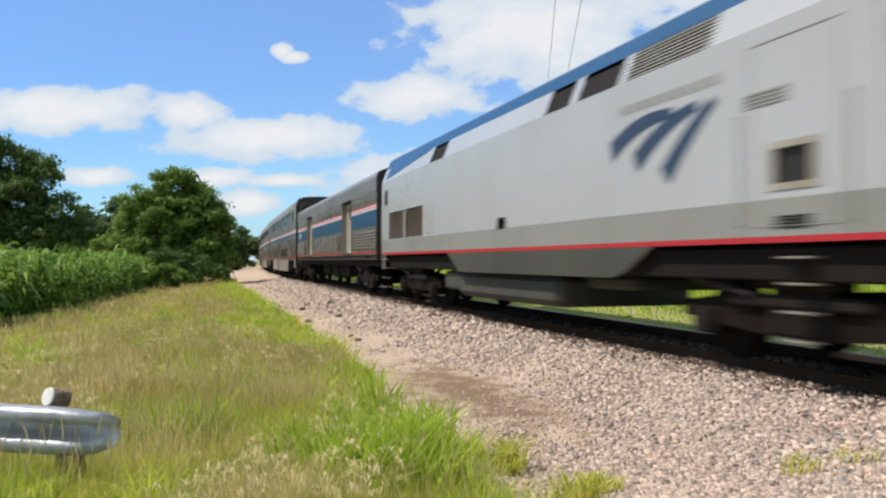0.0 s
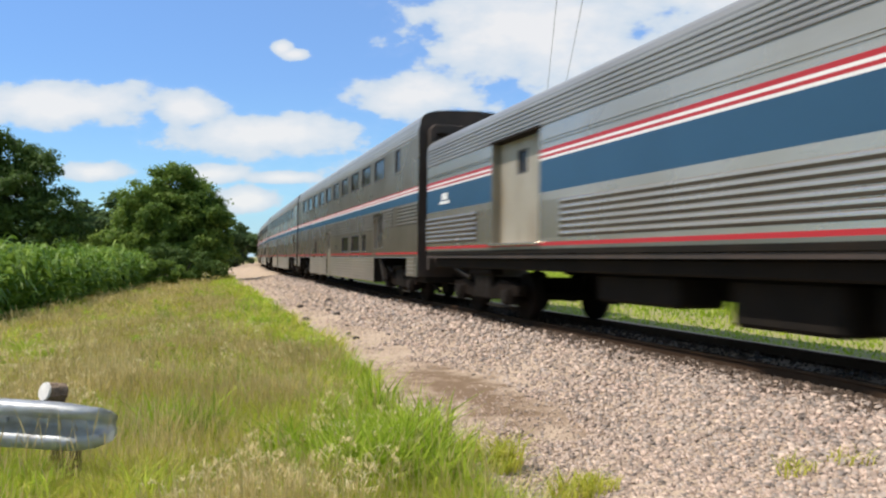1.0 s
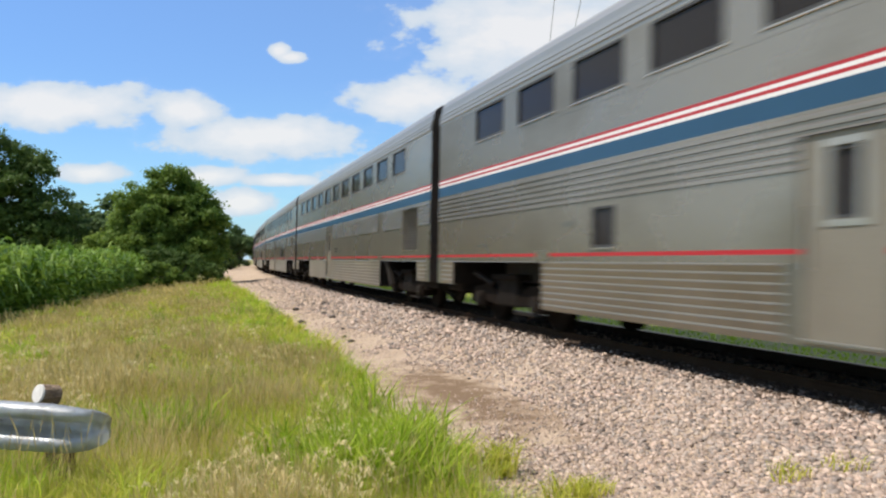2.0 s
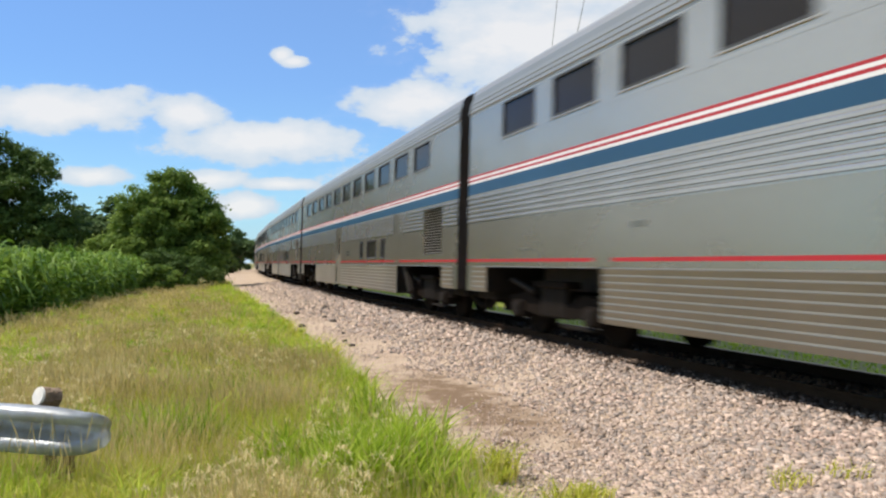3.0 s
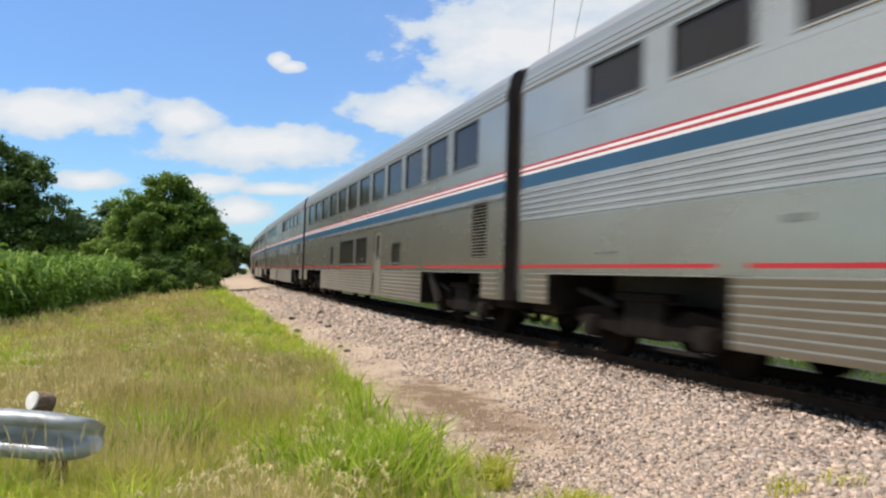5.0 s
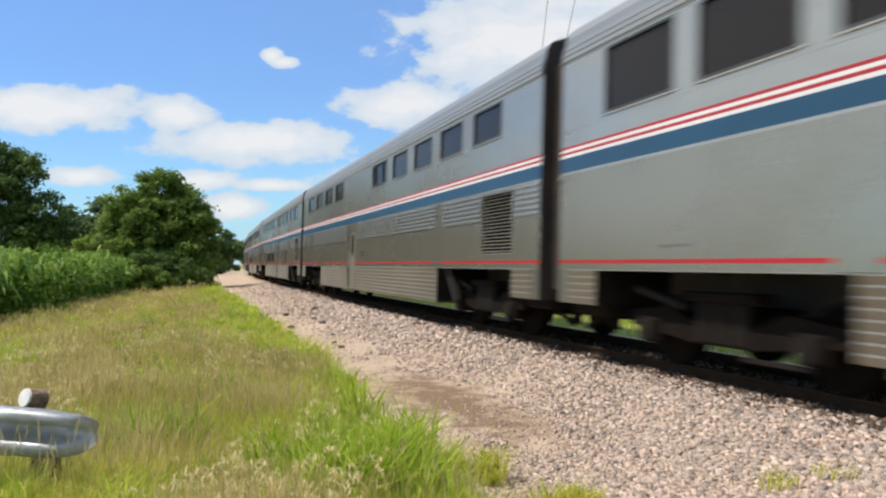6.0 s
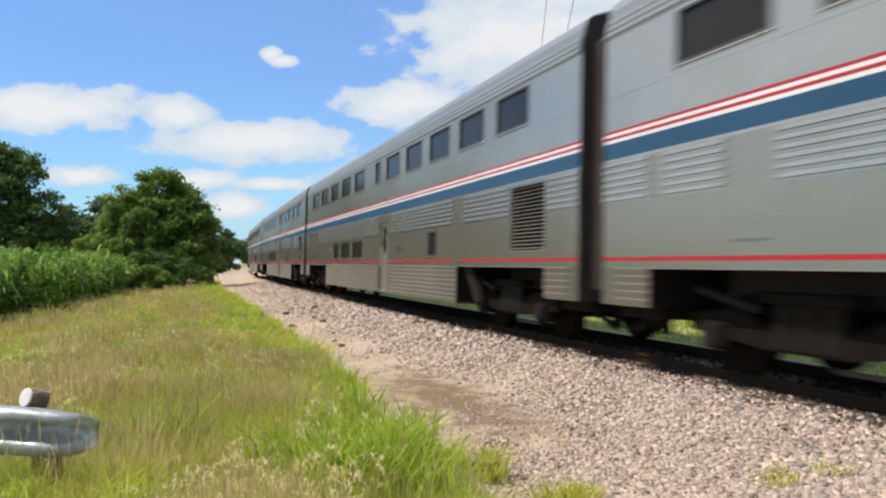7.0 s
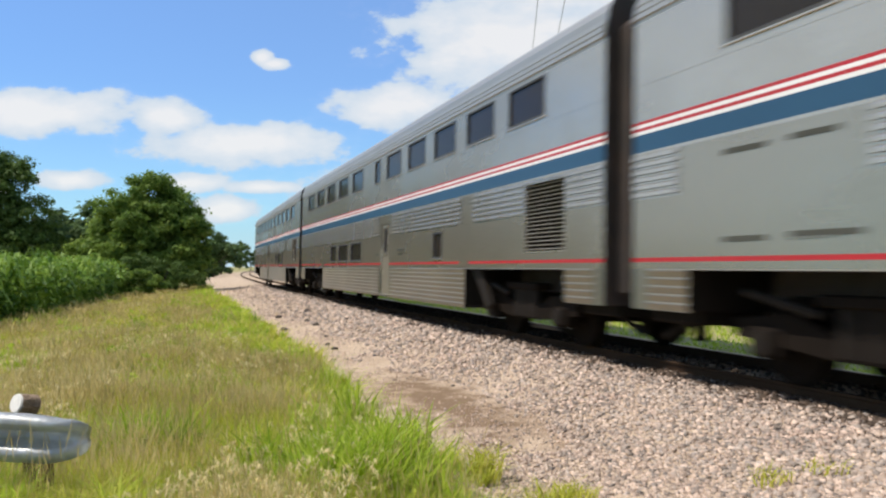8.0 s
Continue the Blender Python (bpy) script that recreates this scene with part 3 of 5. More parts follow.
# tall dry stems standing over the meadow
n = 5200
x, y = scatter(n, 4.2, 40, -0.8, 0.1)
lat, s = lat_of(x, y)
keep = (lat < -5.2) & ~in_crop(x, y) & (soft_noise(x, y, 1.4, 61) > -0.25)
x, y = x[keep], y[keep]
v, t = stems(x, y, np.full(len(x), GZ), 0.42 + 0.26 * rng.random(len(x)), (0.003 + 0.003 * rng.random(len(x))) * np.clip(np.hypot(x, y) / 8, 0.8, 3), 0.15 + 0.4 * rng.random(len(x)), 37)
x2, y2 = rng.uniform(-3.9, -2.2, 160), rng.uniform(4.55, 4.9, 160)
w, u = stems(x2, y2, np.full(160, GZ), 0.5 + 0.34 * rng.random(160), 0.003 + 0.002 * rng.random(160), 0.1 + 0.3 * rng.random(160), 39)
v, t = np.concatenate([v, w]), np.concatenate([t, u + len(v)])
tagged(new("tall_seed_stems", tri_mesh("tall_seed_stems", v, t, GRASS_DRY)), "tall pale seed stems above the grass", "grass", kind="stuff")

# loose pale seed heads nodding over the near meadow
x, y = scatter(3000, 4.0, 15, -0.72, 0.0)
lat, s = lat_of(x, y)
keep = (lat < -5.5) & (soft_noise(x, y, 1.2, 81) + 0.5 * soft_noise(x, y, 4.0, 82) > 0.05)
x, y = x[keep], y[keep]
m_ = len(x)
hh, az_ = rng.uniform(0.26, 0.52, m_), rng.uniform(0, 6.28, m_)
bx, by, bz, bl = [], [], [], []
for q in range(9):
    f = q / 8
    r_ = 0.10 * f + 0.014 * rng.normal(size=m_)
    bx.append(x + np.cos(az_) * r_), by.append(y + np.sin(az_) * r_ + 0.010 * rng.normal(size=m_)), bz.append(GZ + hh + 0.10 * f * (1.1 - f))
x, y, z = np.concatenate(bx), np.concatenate(by), np.concatenate(bz)
v, t = blades(x, y, z, 0.025 + 0.03 * rng.random(len(x)), 0.005 + 0.005 * rng.random(len(x)), 0.6 + 1.2 * rng.random(len(x)), 83)
w, u = blades(x[:m_], y[:m_], np.full(m_, GZ), hh + 0.01, 0.003 + 0.002 * rng.random(m_), np.full(m_, 0.05), 84)
tagged(new("seed_heads", tri_mesh("seed_heads", np.concatenate([v, w]), np.concatenate([t, u + len(v)]), SEED_PALE)), "loose pale seed heads over the long grass", "grass", kind="stuff")

# grass across the line
n = 60000
s = -6 + 110 * rng.random(n) ** 1.7
lat = 2.9 + 16 * rng.random(n) ** 1.6
x, y = line_np(s, lat)
h = (0.10 + 0.10 * rng.random(n)) * np.interp(lat, [3, 5.5, 8, 12], [0.6, 1.0, 3.2, 4.0])
v, t = blades(x, y, np.full(n, -0.48), h, 0.02 + 0.03 * rng.random(n), 0.3 + 0.4 * rng.random(n), 33)
tagged(new("far_verge_grass", tri_mesh("far_verge_grass", v, t, GRASS_FRESH)), "bright green grass beyond the track", "grass", kind="stuff")

# tufts that have come up through the gravel
for i, (tx, ty, n, hh) in enumerate(((2.50, 5.45, 60, 0.13), (2.95, 5.50, 40, 0.11), (0.42, 5.9, 260, 0.26), (1.05, 5.35, 120, 0.13), (0.10, 6.2, 200, 0.2), (0.85, 5.15, 150, 0.2))):
    a, r = rng.uniform(0, 6.28, n), 0.16 * np.sqrt(rng.random(n))
    la, _ = lat_of(np.array([tx]), np.array([ty]))
    v, t = blades(np.cos(a) * r, np.sin(a) * r, np.zeros(n), hh * (0.5 + rng.random(n)), 0.008 + 0.006 * rng.random(n), 0.5 + 0.6 * rng.random(n), 40 + i)
    ob = new("grass_tuft", tri_mesh("grass_tuft", v, t, GRASS))
    ob.location = (tx, ty, float(bed_z(la)[0]) - 0.01)
    tagged(ob, "small tuft of green weeds in the gravel", "weed", "tufts in the gravel")

# ballast stones
n = 168000
x, y = scatter(n, 4.6, 58, -0.5, 0.75)
lat, s = lat_of(x, y)
bare = 0.30 + (0.75 * soft_noise(x, y, 1.3, 51) + 0.35 * soft_noise(x, y, 4.0, 52)) * np.clip((-2.7 - lat) / 0.8, 0.12, 1) + 0.8 * np.clip((-3.35 - lat) / 1.0, 0, 1) + 0.9 * np.exp(-((s - 17.5) / 5.5) ** 2) * np.clip((-2.9 - lat) / 0.6, 0, 1)
in_earth = ((s - 8.6) / 2.6) ** 2 + ((lat + 3.85) / 0.55) ** 2 + 0.5 * soft_noise(x, y, 3.0, 53) < 1.0
bare = bare + 2.0 * in_earth
keep = (lat > -5.1) & (lat < -0.3) & ((bare < 0.95) | (rng.random(n) < np.where(in_earth, 0.55, 0.78))) & (s > -8)
fine = (bare > 0.95)[keep]
x, y, lat, s = x[keep], y[keep], lat[keep], s[keep]
# the crown of the bed lies close under the coaches
n2 = 20000
s2, l2 = -6 + 60 * rng.random(n2) ** 1.5, rng.uniform(-2.3, 0.9, n2)
x2, y2 = line_np(s2, l2)
s3, l3 = rng.uniform(-22, 7, 9000), rng.uniform(-4.2, 2.2, 9000)
x3, y3 = line_np(s3, l3)
x, y, lat, s = np.r_[x, x2, x3], np.r_[y, y2, y3], np.r_[lat, l2, l3], np.r_[s, s2, s3]
n = len(x)
fine = np.r_[fine, np.zeros(n2 + 9000, bool)]
d = np.hypot(x, y)
size = np.where(fine, 0.58, 1.0) * (0.011 + 0.023 * rng.random(n) ** 2.2) * np.clip(d / 12, 0.85, 1.6) * np.interp(lat, [-4.2, -3.4, -2.6], [0.70, 0.84, 1.06])
cube = np.array([[i, j, k] for i in (-1, 1) for j in (-1, 1) for k in (-1, 1)], float) * 0.75
tri = np.array([[0, 1, 3], [0, 3, 2], [4, 6, 7], [4, 7, 5], [0, 4, 5], [0, 5, 1], [2, 3, 7], [2, 7, 6], [1, 5, 7], [1, 7, 3]])
v = cube[None] + rng.uniform(-0.42, 0.42, (n, 8, 3))
v *= size[:, None, None] * rng.uniform(0.6, 1.35, (n, 1, 3)) * np.array([1.1, 1.0, 0.62])
ang = rng.uniform(0, 6.28, n)
tip_ = rng.uniform(-0.7, 0.7, n)
c, sn = np.cos(tip_)[:, None], np.sin(tip_)[:, None]
v = np.stack([v[..., 0] * c - v[..., 2] * sn, v[..., 1], v[..., 0] * sn + v[..., 2] * c], -1)
c, sn = np.cos(ang)[:, None], np.sin(ang)[:, None]
v = np.stack([v[..., 0] * c - v[..., 1] * sn, v[..., 0] * sn + v[..., 1] * c, v[..., 2]], -1)
v += np.stack([x, y, bed_z(lat) + size * 0.35 + np.where((lat > -1.6), 0.015, 0)], -1)[:, None]
t = tri[None] + (np.arange(n) * 8)[:, None, None]
# stones under the train take the dark colour that stands for its shadow
tagged(new("ballast_stones", tri_mesh("ballast_stones", v, t.reshape(-1, 3), [STONE, STONE_DARK, STONE_SHADOW], np.repeat(np.where(lat + 0.25 * rng.normal(size=n) > -1.25, 2, (rng.random(n) < np.where(lat > -3.4, 0.42, 0.24)).astype(int)), 10))), "pink, tan and grey crushed ballast stones", "gravel", kind="stuff")

# dark clods on the dirt shoulder
for i, (cx, cy, r) in enumerate(((-3.7, 19.6, 0.11), (-3.05, 20.8, 0.10), (-3.55, 22.3, 0.09), (-4.75, 24.2, 0.11), (-1.85, 15.0, 0.07), (-2.1, 15.9, 0.06), (-2.35, 17.6, 0.05), (0.35, 10.2, 0.035), (-4.1, 25.8, 0.12))):
    bm = bmesh.new()
    bmesh.ops.create_icosphere(bm, subdivisions=2, radius=r)
    for vert in bm.verts:
        vert.co *= 1 + 0.45 * noise.noise(vert.co / r * 1.1 + Vector((i * 7.0, 0, 0)))
        vert.co.z *= 0.6
    ob = new("stone", mesh_of("stone", bm, CLOD))
    la, _ = lat_of(np.array([cx]), np.array([cy]))
    ob.matrix_basis = pose(cx, cy, float(bed_z(la)[0]) + r * 0.25, 0, 0, i * 40)
    tagged(ob, "dark brown lump of rock on the dirt shoulder", "rock", "dark rocks by the line")


def crop_field():
    """Standing crop with broad arching leaves, uneven in height."""
    px, py = [], []
    for gx in np.arange(-48, -10, 0.40):
        for gy in np.arange(16.2, 44, 0.44):
            jx, jy = gx + rng.uniform(-0.16, 0.16), gy + rng.uniform(-0.16, 0.16)
            if in_crop(np.array([jx]), np.array([jy]))[0]:
                edge_dist = min(-10.7 - (jy - 17.0) * 0.25 - jx, jy - 17.0)
                if edge_dist < 2.4 or rng.random() < 0.45:
                    px.append(jx), py.append(jy)
    px, py = np.array(px), np.array(py)
    vs, ts, count = [], [], 0
    n = len(px)
    rim = np.clip(np.minimum(-10.7 - (py - 17.0) * 0.25 - px, py - 16.6) / 1.6, 0, 1)
    tall = (0.95 + 0.13 * rim) * (1.0 + 0.13 * soft_noise(px, py, 1.4, 71) + 0.10 * soft_noise(px, py, 4.0, 72)) * rng.uniform(0.88, 1.1, n)
    for k in range(18):
        a = rng.uniform(0, 6.28, n)
        z0 = GZ + (0.22 + 1.62 * (k / 18) * rng.uniform(0.85, 1.1, n)) * tall
        l = rng.uniform(0.45, 0.85, n) * (1.0 if k < 13 else 0.7)
        rise = rng.uniform(0.10, 0.42, n) * (1.0 if k > 3 else 0.3)
        w = rng.uniform(0.03, 0.07, n)
        fall = rng.uniform(-1.1, 0.5, n)
        dx, dy = np.cos(a), np.sin(a)
        pts = []
        for f, zz, ww in ((0.0, 0.0, 0.5), (0.4, 0.85, 1.0), (0.75, 0.8, 0.75), (1.0, fall, 0.0)):
            c = np.stack([px + dx * l * f, py + dy * l * f, z0 + rise * zz], 1)
            o = np.stack([-dy, dx, 0.5 * rng.normal(size=n)], 1) * (w * ww)[:, None] if ww else None
            pts += [c - o, c + o] if o is not None else [c]
        vs.append(np.stack(pts, 1).reshape(-1, 3))
        ts.append((np.array([[0, 1, 3], [0, 3, 2], [2, 3, 5], [2, 5, 4], [4, 5, 6]])[None] + (count + np.arange(n) * 7)[:, None, None]).reshape(-1, 3))
        count += n * 7
    a = rng.uniform(0, 3.14, n)
    for turn in (0, 1.57):
        o = np.stack([np.cos(a + turn), np.sin(a + turn), 0 * a], 1) * 0.016
        b = np.stack([px, py, np.full(n, GZ)], 1)
        top = b + np.array([0, 0, 1.0]) * (1.85 * tall)[:, None]
        vs.append(np.stack([b - o, b + o, top], 1).reshape(-1, 3))
        ts.append((np.array([[0, 1, 2]])[None] + (count + np.arange(n) * 3)[:, None, None]).reshape(-1, 3))
        count += n * 3
    ob = new("crop", tri_mesh("crop", np.concatenate(vs), np.concatenate(ts), CROP))
    tagged(ob, "tall green leafy field crop at the meadow's edge", "crop", kind="stuff")


crop_field()


def leaf_cloud(lobes, n, size, seed, droop=0.2):
    """Leaves gathered in clumps through the lobes (x, y, z, rx, ry, rz), two triangles each."""
    r = np.random.default_rng(seed)
    vol = np.array([l[3] * l[4] * l[5] for l in lobes]) ** 0.75
    clumps = []
    for l, w in zip(lobes, vol / vol.sum()):
        k = max(8, int(w * n / 130))
        dirs = r.normal(size=(k, 3))
        dirs /= np.linalg.norm(dirs, axis=1)[:, None]
        rad = r.uniform(0.25, 1.0, k)[:, None] ** 0.6
        clumps.append(np.c_[np.array(l[:3]) + dirs * rad * np.array(l[3:]), r.uniform(0.16, 0.36, k) * (l[3] + l[4] + l[5]) / 3])
    clumps = np.concatenate(clumps)
    pick = r.choice(len(clumps), n, p=clumps[:, 3] ** 2 / (clumps[:, 3] ** 2).sum())
    dirs = r.normal(size=(n, 3))
    dirs /= np.linalg.norm(dirs, axis=1)[:, None]
    c = clumps[pick, :3] + dirs * clumps[pick, 3:4] * r.random((n, 1)) ** 0.4 * np.array([1.2, 1.2, 0.75]) * r.choice([1.0, 1.0, 1.0, 1.35], (n, 1))
    nrm = dirs * 0.7 + r.normal(size=(n, 3)) * 0.5 + np.array([0, 0, 0.6])
    nrm /= np.linalg.norm(nrm, axis=1)[:, None]
    u = np.cross(nrm, r.normal(size=(n, 3)))
    u /= np.linalg.norm(u, axis=1)[:, None]
    w = np.cross(nrm, u)
    sz = size * r.uniform(0.55, 1.3, (n, 1))
    tip_drop = np.array([0, 0, -droop]) * sz
    v = np.stack([c - u * sz, c - w * sz * 0.5, c + u * sz + tip_drop, c + w * sz * 0.5], 1)
    t = np.array([[0, 1, 2], [0, 2, 3]])[None] + (np.arange(n) * 4)[:, None, None]
    return v.reshape(-1, 3), t.reshape(-1, 3)


def tree(name, label, x, y, height, lobes, n, size, mat, trunk_r, seed):
    ob = thing(name, label, "tree" if "tree" in name else "shrub", at=pose(x, y, GZ))
    r = random.Random(seed)
    bm = bmesh.new()
    top = height * 0.62
    prev, pr = Vector((0, 0, -0.1)), trunk_r
    for i in range(1, 6):
        nxt = Vector((r.uniform(-0.15, 0.15) * i * 0.5, r.uniform(-0.15, 0.15) * i * 0.5, top * i / 5))
        add_tube(bm, prev, nxt, pr, pr * 0.8, seg=9)
        prev, pr = nxt, pr * 0.8
    part("trunk", bm, BARK, ob)
    for lx, ly, lz, rx, ry, rz in lobes:
        bm = bmesh.new()
        a = Vector((0, 0, min(top * 0.9, max(height * 0.12, lz * 0.55))))
        b = Vector((lx, ly, lz))
        m = a.lerp(b, 0.5) + Vector((0, 0, -0.25))
        add_tube(bm, a, m, trunk_r * 0.45, trunk_r * 0.3, seg=7)
        add_tube(bm, m, b, trunk_r * 0.3, trunk_r * 0.1, seg=7)
        part("limb", bm, BARK, ob)
    v, t = leaf_cloud(lobes, n, size, seed)
    v[:, 2] = np.maximum(v[:, 2], 0.02)
    part("crown", tri_mesh("crown", v, t, mat), None, ob, "uneven crown of small green leaves")
    return ob


# broad-leaved weeds among the grass
lobes = []
for i in range(150):
    dd = 9.0 * (32 / 9.0) ** rng.random()
    px, py = rng.uniform(-0.72, 0.02) * dd, dd
    if i < 40:
        q = line_np(np.array([11.0 + 18 * rng.random()]), np.array([-5.0 - 0.5 * rng.random()]))
        px, py = float(q[0][0]), float(q[1][0])
    la, _ = lat_of(np.array([px]), np.array([py]))
    if la[0] < -4.8 and not in_crop(np.array([px]), np.array([py]))[0]:
        q = rng.uniform(0.10, 0.24)
        lobes.append((px, py, GZ + q * 1.1, q, q, q * 1.2))
v, t = leaf_cloud(lobes, 16000, 0.032, 63)
tagged(new("broad_leaved_weeds", tri_mesh("broad_leaved_weeds", v, t, GRASS_FRESH)), "patches of broad-leaved green weeds", "weeds", kind="stuff")

tree("broadleaf_tree", "broad bushy green tree at the field's end", -20.2, 55.0, 8.9,
     [(0.17, 0, 6.8, 2.0, 2.2, 1.95), (3.2, -0.3, 4.9, 1.3, 1.6, 1.5), (0.1, 0.6, 5.6, 2.4, 1.8, 1.9), (-1.89, -0.4, 5.2, 1.85, 2.2, 2.1), (1.89, -0.3, 5.3, 1.85, 2.3, 2.0), (-2.84, 0, 3.1, 1.5, 2.2, 2.2), (3.01, -0.6, 3.6, 1.5, 2.2, 2.2), (0.17, -2.0, 4.2, 2.29, 1.8, 2.0), (-0.86, -2.2, 2.2, 2.46, 1.6, 1.7), (2.24, -1.6, 1.9, 2.02, 1.7, 1.6), (3.78, -0.5, 1.8, 1.06, 1.8, 1.5)],
     58000, 0.15, LEAF, 0.24, 101)
tree("broadleaf_tree", "tall dark green tree behind the crop", -34.0, 58.0, 12.0,
     [(0, 0, 10.0, 2.6, 2.4, 2.0), (2.6, -0.5, 8.2, 2.2, 2.4, 2.2), (-3.0, 0, 8.8, 2.8, 2.4, 2.6), (4.3, -0.5, 5.5, 1.9, 2.2, 2.0), (0.5, -1.5, 6.0, 3.0, 2.2, 2.4), (-3.8, -0.5, 4.8, 2.8, 2.2, 2.6), (2.2, -1.4, 3.6, 2.4, 2.0, 2.0), (5.2, 0, 3.2, 1.2, 1.6, 1.6), (-1.5, -1.5, 2.6, 3.0, 2.0, 2.0)],
     42000, 0.17, LEAF_DARK, 0.32, 102)
tree("broadleaf_tree", "dark green tree at the wood's edge", -42.5, 60.0, 11.0,
     [(0, 0, 8.2, 3.0, 2.6, 2.6), (3.0, -0.5, 6.0, 2.4, 2.4, 2.4), (-3, 0, 6.0, 2.6, 2.4, 2.4), (0, -1, 3.6, 4.0, 2.4, 2.6)], 20000, 0.21, LEAF_DARK, 0.3, 103)
tree("shrub", "low pale green shrub between the trees", -25.6, 56.5, 4.2,
     [(0, 0, 2.6, 1.8, 1.6, 1.5), (-2.0, 0, 2.4, 1.8, 1.6, 1.4), (1.9, -0.3, 1.7, 1.6, 1.5, 1.5), (-0.6, -0.8, 1.3, 2.6, 1.4, 1.2)], 14000, 0.12, LEAF_PALE, 0.09, 104)
tree("shrub", "small round shrub beside the crop", -15.6, 41.5, 2.0,
     [(0, 0, 0.95, 0.9, 0.8, 0.8), (0.5, 0.2, 0.7, 0.7, 0.7, 0.6), (-0.8, 0.1, 0.8, 0.9, 0.7, 0.8)], 5000, 0.09, LEAF, 0.05, 105)
tree("shrub", "dark shrub under the trees", -17.2, 49.5, 2.8,
     [(0, 0, 1.2, 1.5, 1.2, 1.1), (-2.2, 0.4, 1.4, 1.7, 1.3, 1.3), (1.7, 0.6, 0.9, 1.2, 1.1, 0.9)], 9000, 0.11, LEAF_DARK, 0.07, 106)
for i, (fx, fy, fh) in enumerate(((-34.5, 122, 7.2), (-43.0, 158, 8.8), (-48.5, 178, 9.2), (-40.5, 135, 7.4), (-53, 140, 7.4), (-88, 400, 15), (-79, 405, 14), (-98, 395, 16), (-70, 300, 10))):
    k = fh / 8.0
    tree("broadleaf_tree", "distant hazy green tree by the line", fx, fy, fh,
         [(0, 0, 6.0 * k, 2.6, 2.4, 2.0 * k), (-2.5, 0, 4.2 * k, 2.4, 2.4, 2.4 * k), (2.5, 0, 4.2 * k, 2.4, 2.4, 2.4 * k), (0, -1, 2.2 * k, 4.0, 2.0, 2.2 * k)], 4200, 0.38, LEAF_HAZED, 0.25, 110 + i)

# belt of trees farther along the line, added to darken the far coaches' reflections
seedlings = [tree("broadleaf_tree", "added green tree in the belt along the line", -60 - 9 * i, 120 + 5 * i, 7.6,
                  [(0, 0, 5.4, 2.4, 2.4, 2.0), (-2.2, 0, 3.8, 2.2, 2.2, 2.2), (2.2, 0.4, 3.9, 2.3, 2.2, 2.3), (0, -1, 2.0, 3.6, 2.0, 2.0)], 4200, 0.33, LEAF_HAZED, 0.22, 130 + i) for i in range(2)]
for i in range(26):
    s_ = 72 + i * 8.5
    (px, py), _ = line(s_, -15.5 - 3.5 * rng.random())
    tagged(copy_thing(seedlings[i % 2], pose(px, py, GZ, 0, 0, 67 * i)), group="belt of trees")

# far woods closing the view all round; unseen stretches added for the coaches' reflections
wood = []
r = np.random.default_rng(77)
for k in range(150):
    a = 2 * math.pi * k / 150
    dist = 150 + 55 * math.sin(3 * a) + r.uniform(-12, 12)
    wx, wy = dist * math.sin(a), dist * math.cos(a)
    la, s_ = lat_of(np.array([wx]), np.array([wy]))
    if abs(la[0]) < 12:
        continue
    h = r.uniform(6.5, 11)
    wood += [(wx, wy, h * 0.62, 4.6, 4.6, h * 0.36), (wx + r.uniform(-4, 4), wy + r.uniform(-4, 4), h * 0.3, 4.8, 4.8, h * 0.34)]
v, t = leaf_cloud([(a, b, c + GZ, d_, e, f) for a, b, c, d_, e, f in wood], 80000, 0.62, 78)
tagged(new("far_woods", tri_mesh("far_woods", v, t, LEAF_HAZED)), "distant belt of green woodland round the fields", "woods", kind="stuff")


# ---- guard rail at the meadow's corner
rail_thing = thing("guard_rail", "galvanised steel guard rail with rounded end in long grass", "guard rail")
W_PROF = [(-0.03, 0.345), (0.0, 0.362), (0.05, 0.364), (0.088, 0.348), (0.102, 0.318), (0.096, 0.288), (0.07, 0.268), (-0.045, 0.252), (-0.06, 0.215), (-0.045, 0.178), (0.07, 0.166), (0.096, 0.146), (0.102, 0.112), (0.088, 0.078), (0.05, 0.058), (0.0, 0.060), (-0.03, 0.079)]
path = [(-6.6 + i * 0.45, 5.30 - i * 0.045, 0, 0.0) for i in range(10)]
cx, cy, rad = -2.46, 5.04, 0.15
for i in range(0, 8):
    a = math.radians(-90 + i * 13)
    path.append((cx + rad * math.cos(a), cy + rad * math.sin(a), a, 1.0))
bm = bmesh.new()
rows = []
def shaped(prof, f):
    """The profile, flattened towards a plain barrel as f goes to 1."""
    return [(o_ + (0.075 - o_) * f * (0.55 if k in (0, len(prof) - 1) else 1.0), z) for k, (o_, z) in enumerate(prof)]


for i, (x, y, a, bend) in enumerate(path):
    blend = 0.95 * min(1.0, max(0.0, (i - 11) / 4)) ** 1.3
    squeeze = 1.0 - 0.18 * max(0.0, (i - 9) / 8) - 0.42 * max(0.0, (i - 9) / 8) ** 4
    out = Vector((math.cos(a), math.sin(a), 0)) if bend else Vector((-0.12, -0.99, 0)).normalized()
    rows.append([bm.verts.new((x + out.x * o_, y + out.y * o_, z + 0.005 - 0.02 * (x + 2.6) - 0.05 * max(0.0, x + 2.85))) for o_, z in ((q, 0.185 + (zz - 0.185) * squeeze + 0.007 * noise.noise((i * 0.9, zz * 14.0, 2.0))) for q, zz in shaped(W_PROF, blend))])
for a, b in zip(rows, rows[1:]):
    for i in range(len(W_PROF) - 1):
        f = bm.faces.new((a[i], a[i + 1], b[i + 1], b[i]))
        f.smooth = True
bmesh.ops.solidify(bm, geom=bm.faces[:], thickness=0.006)
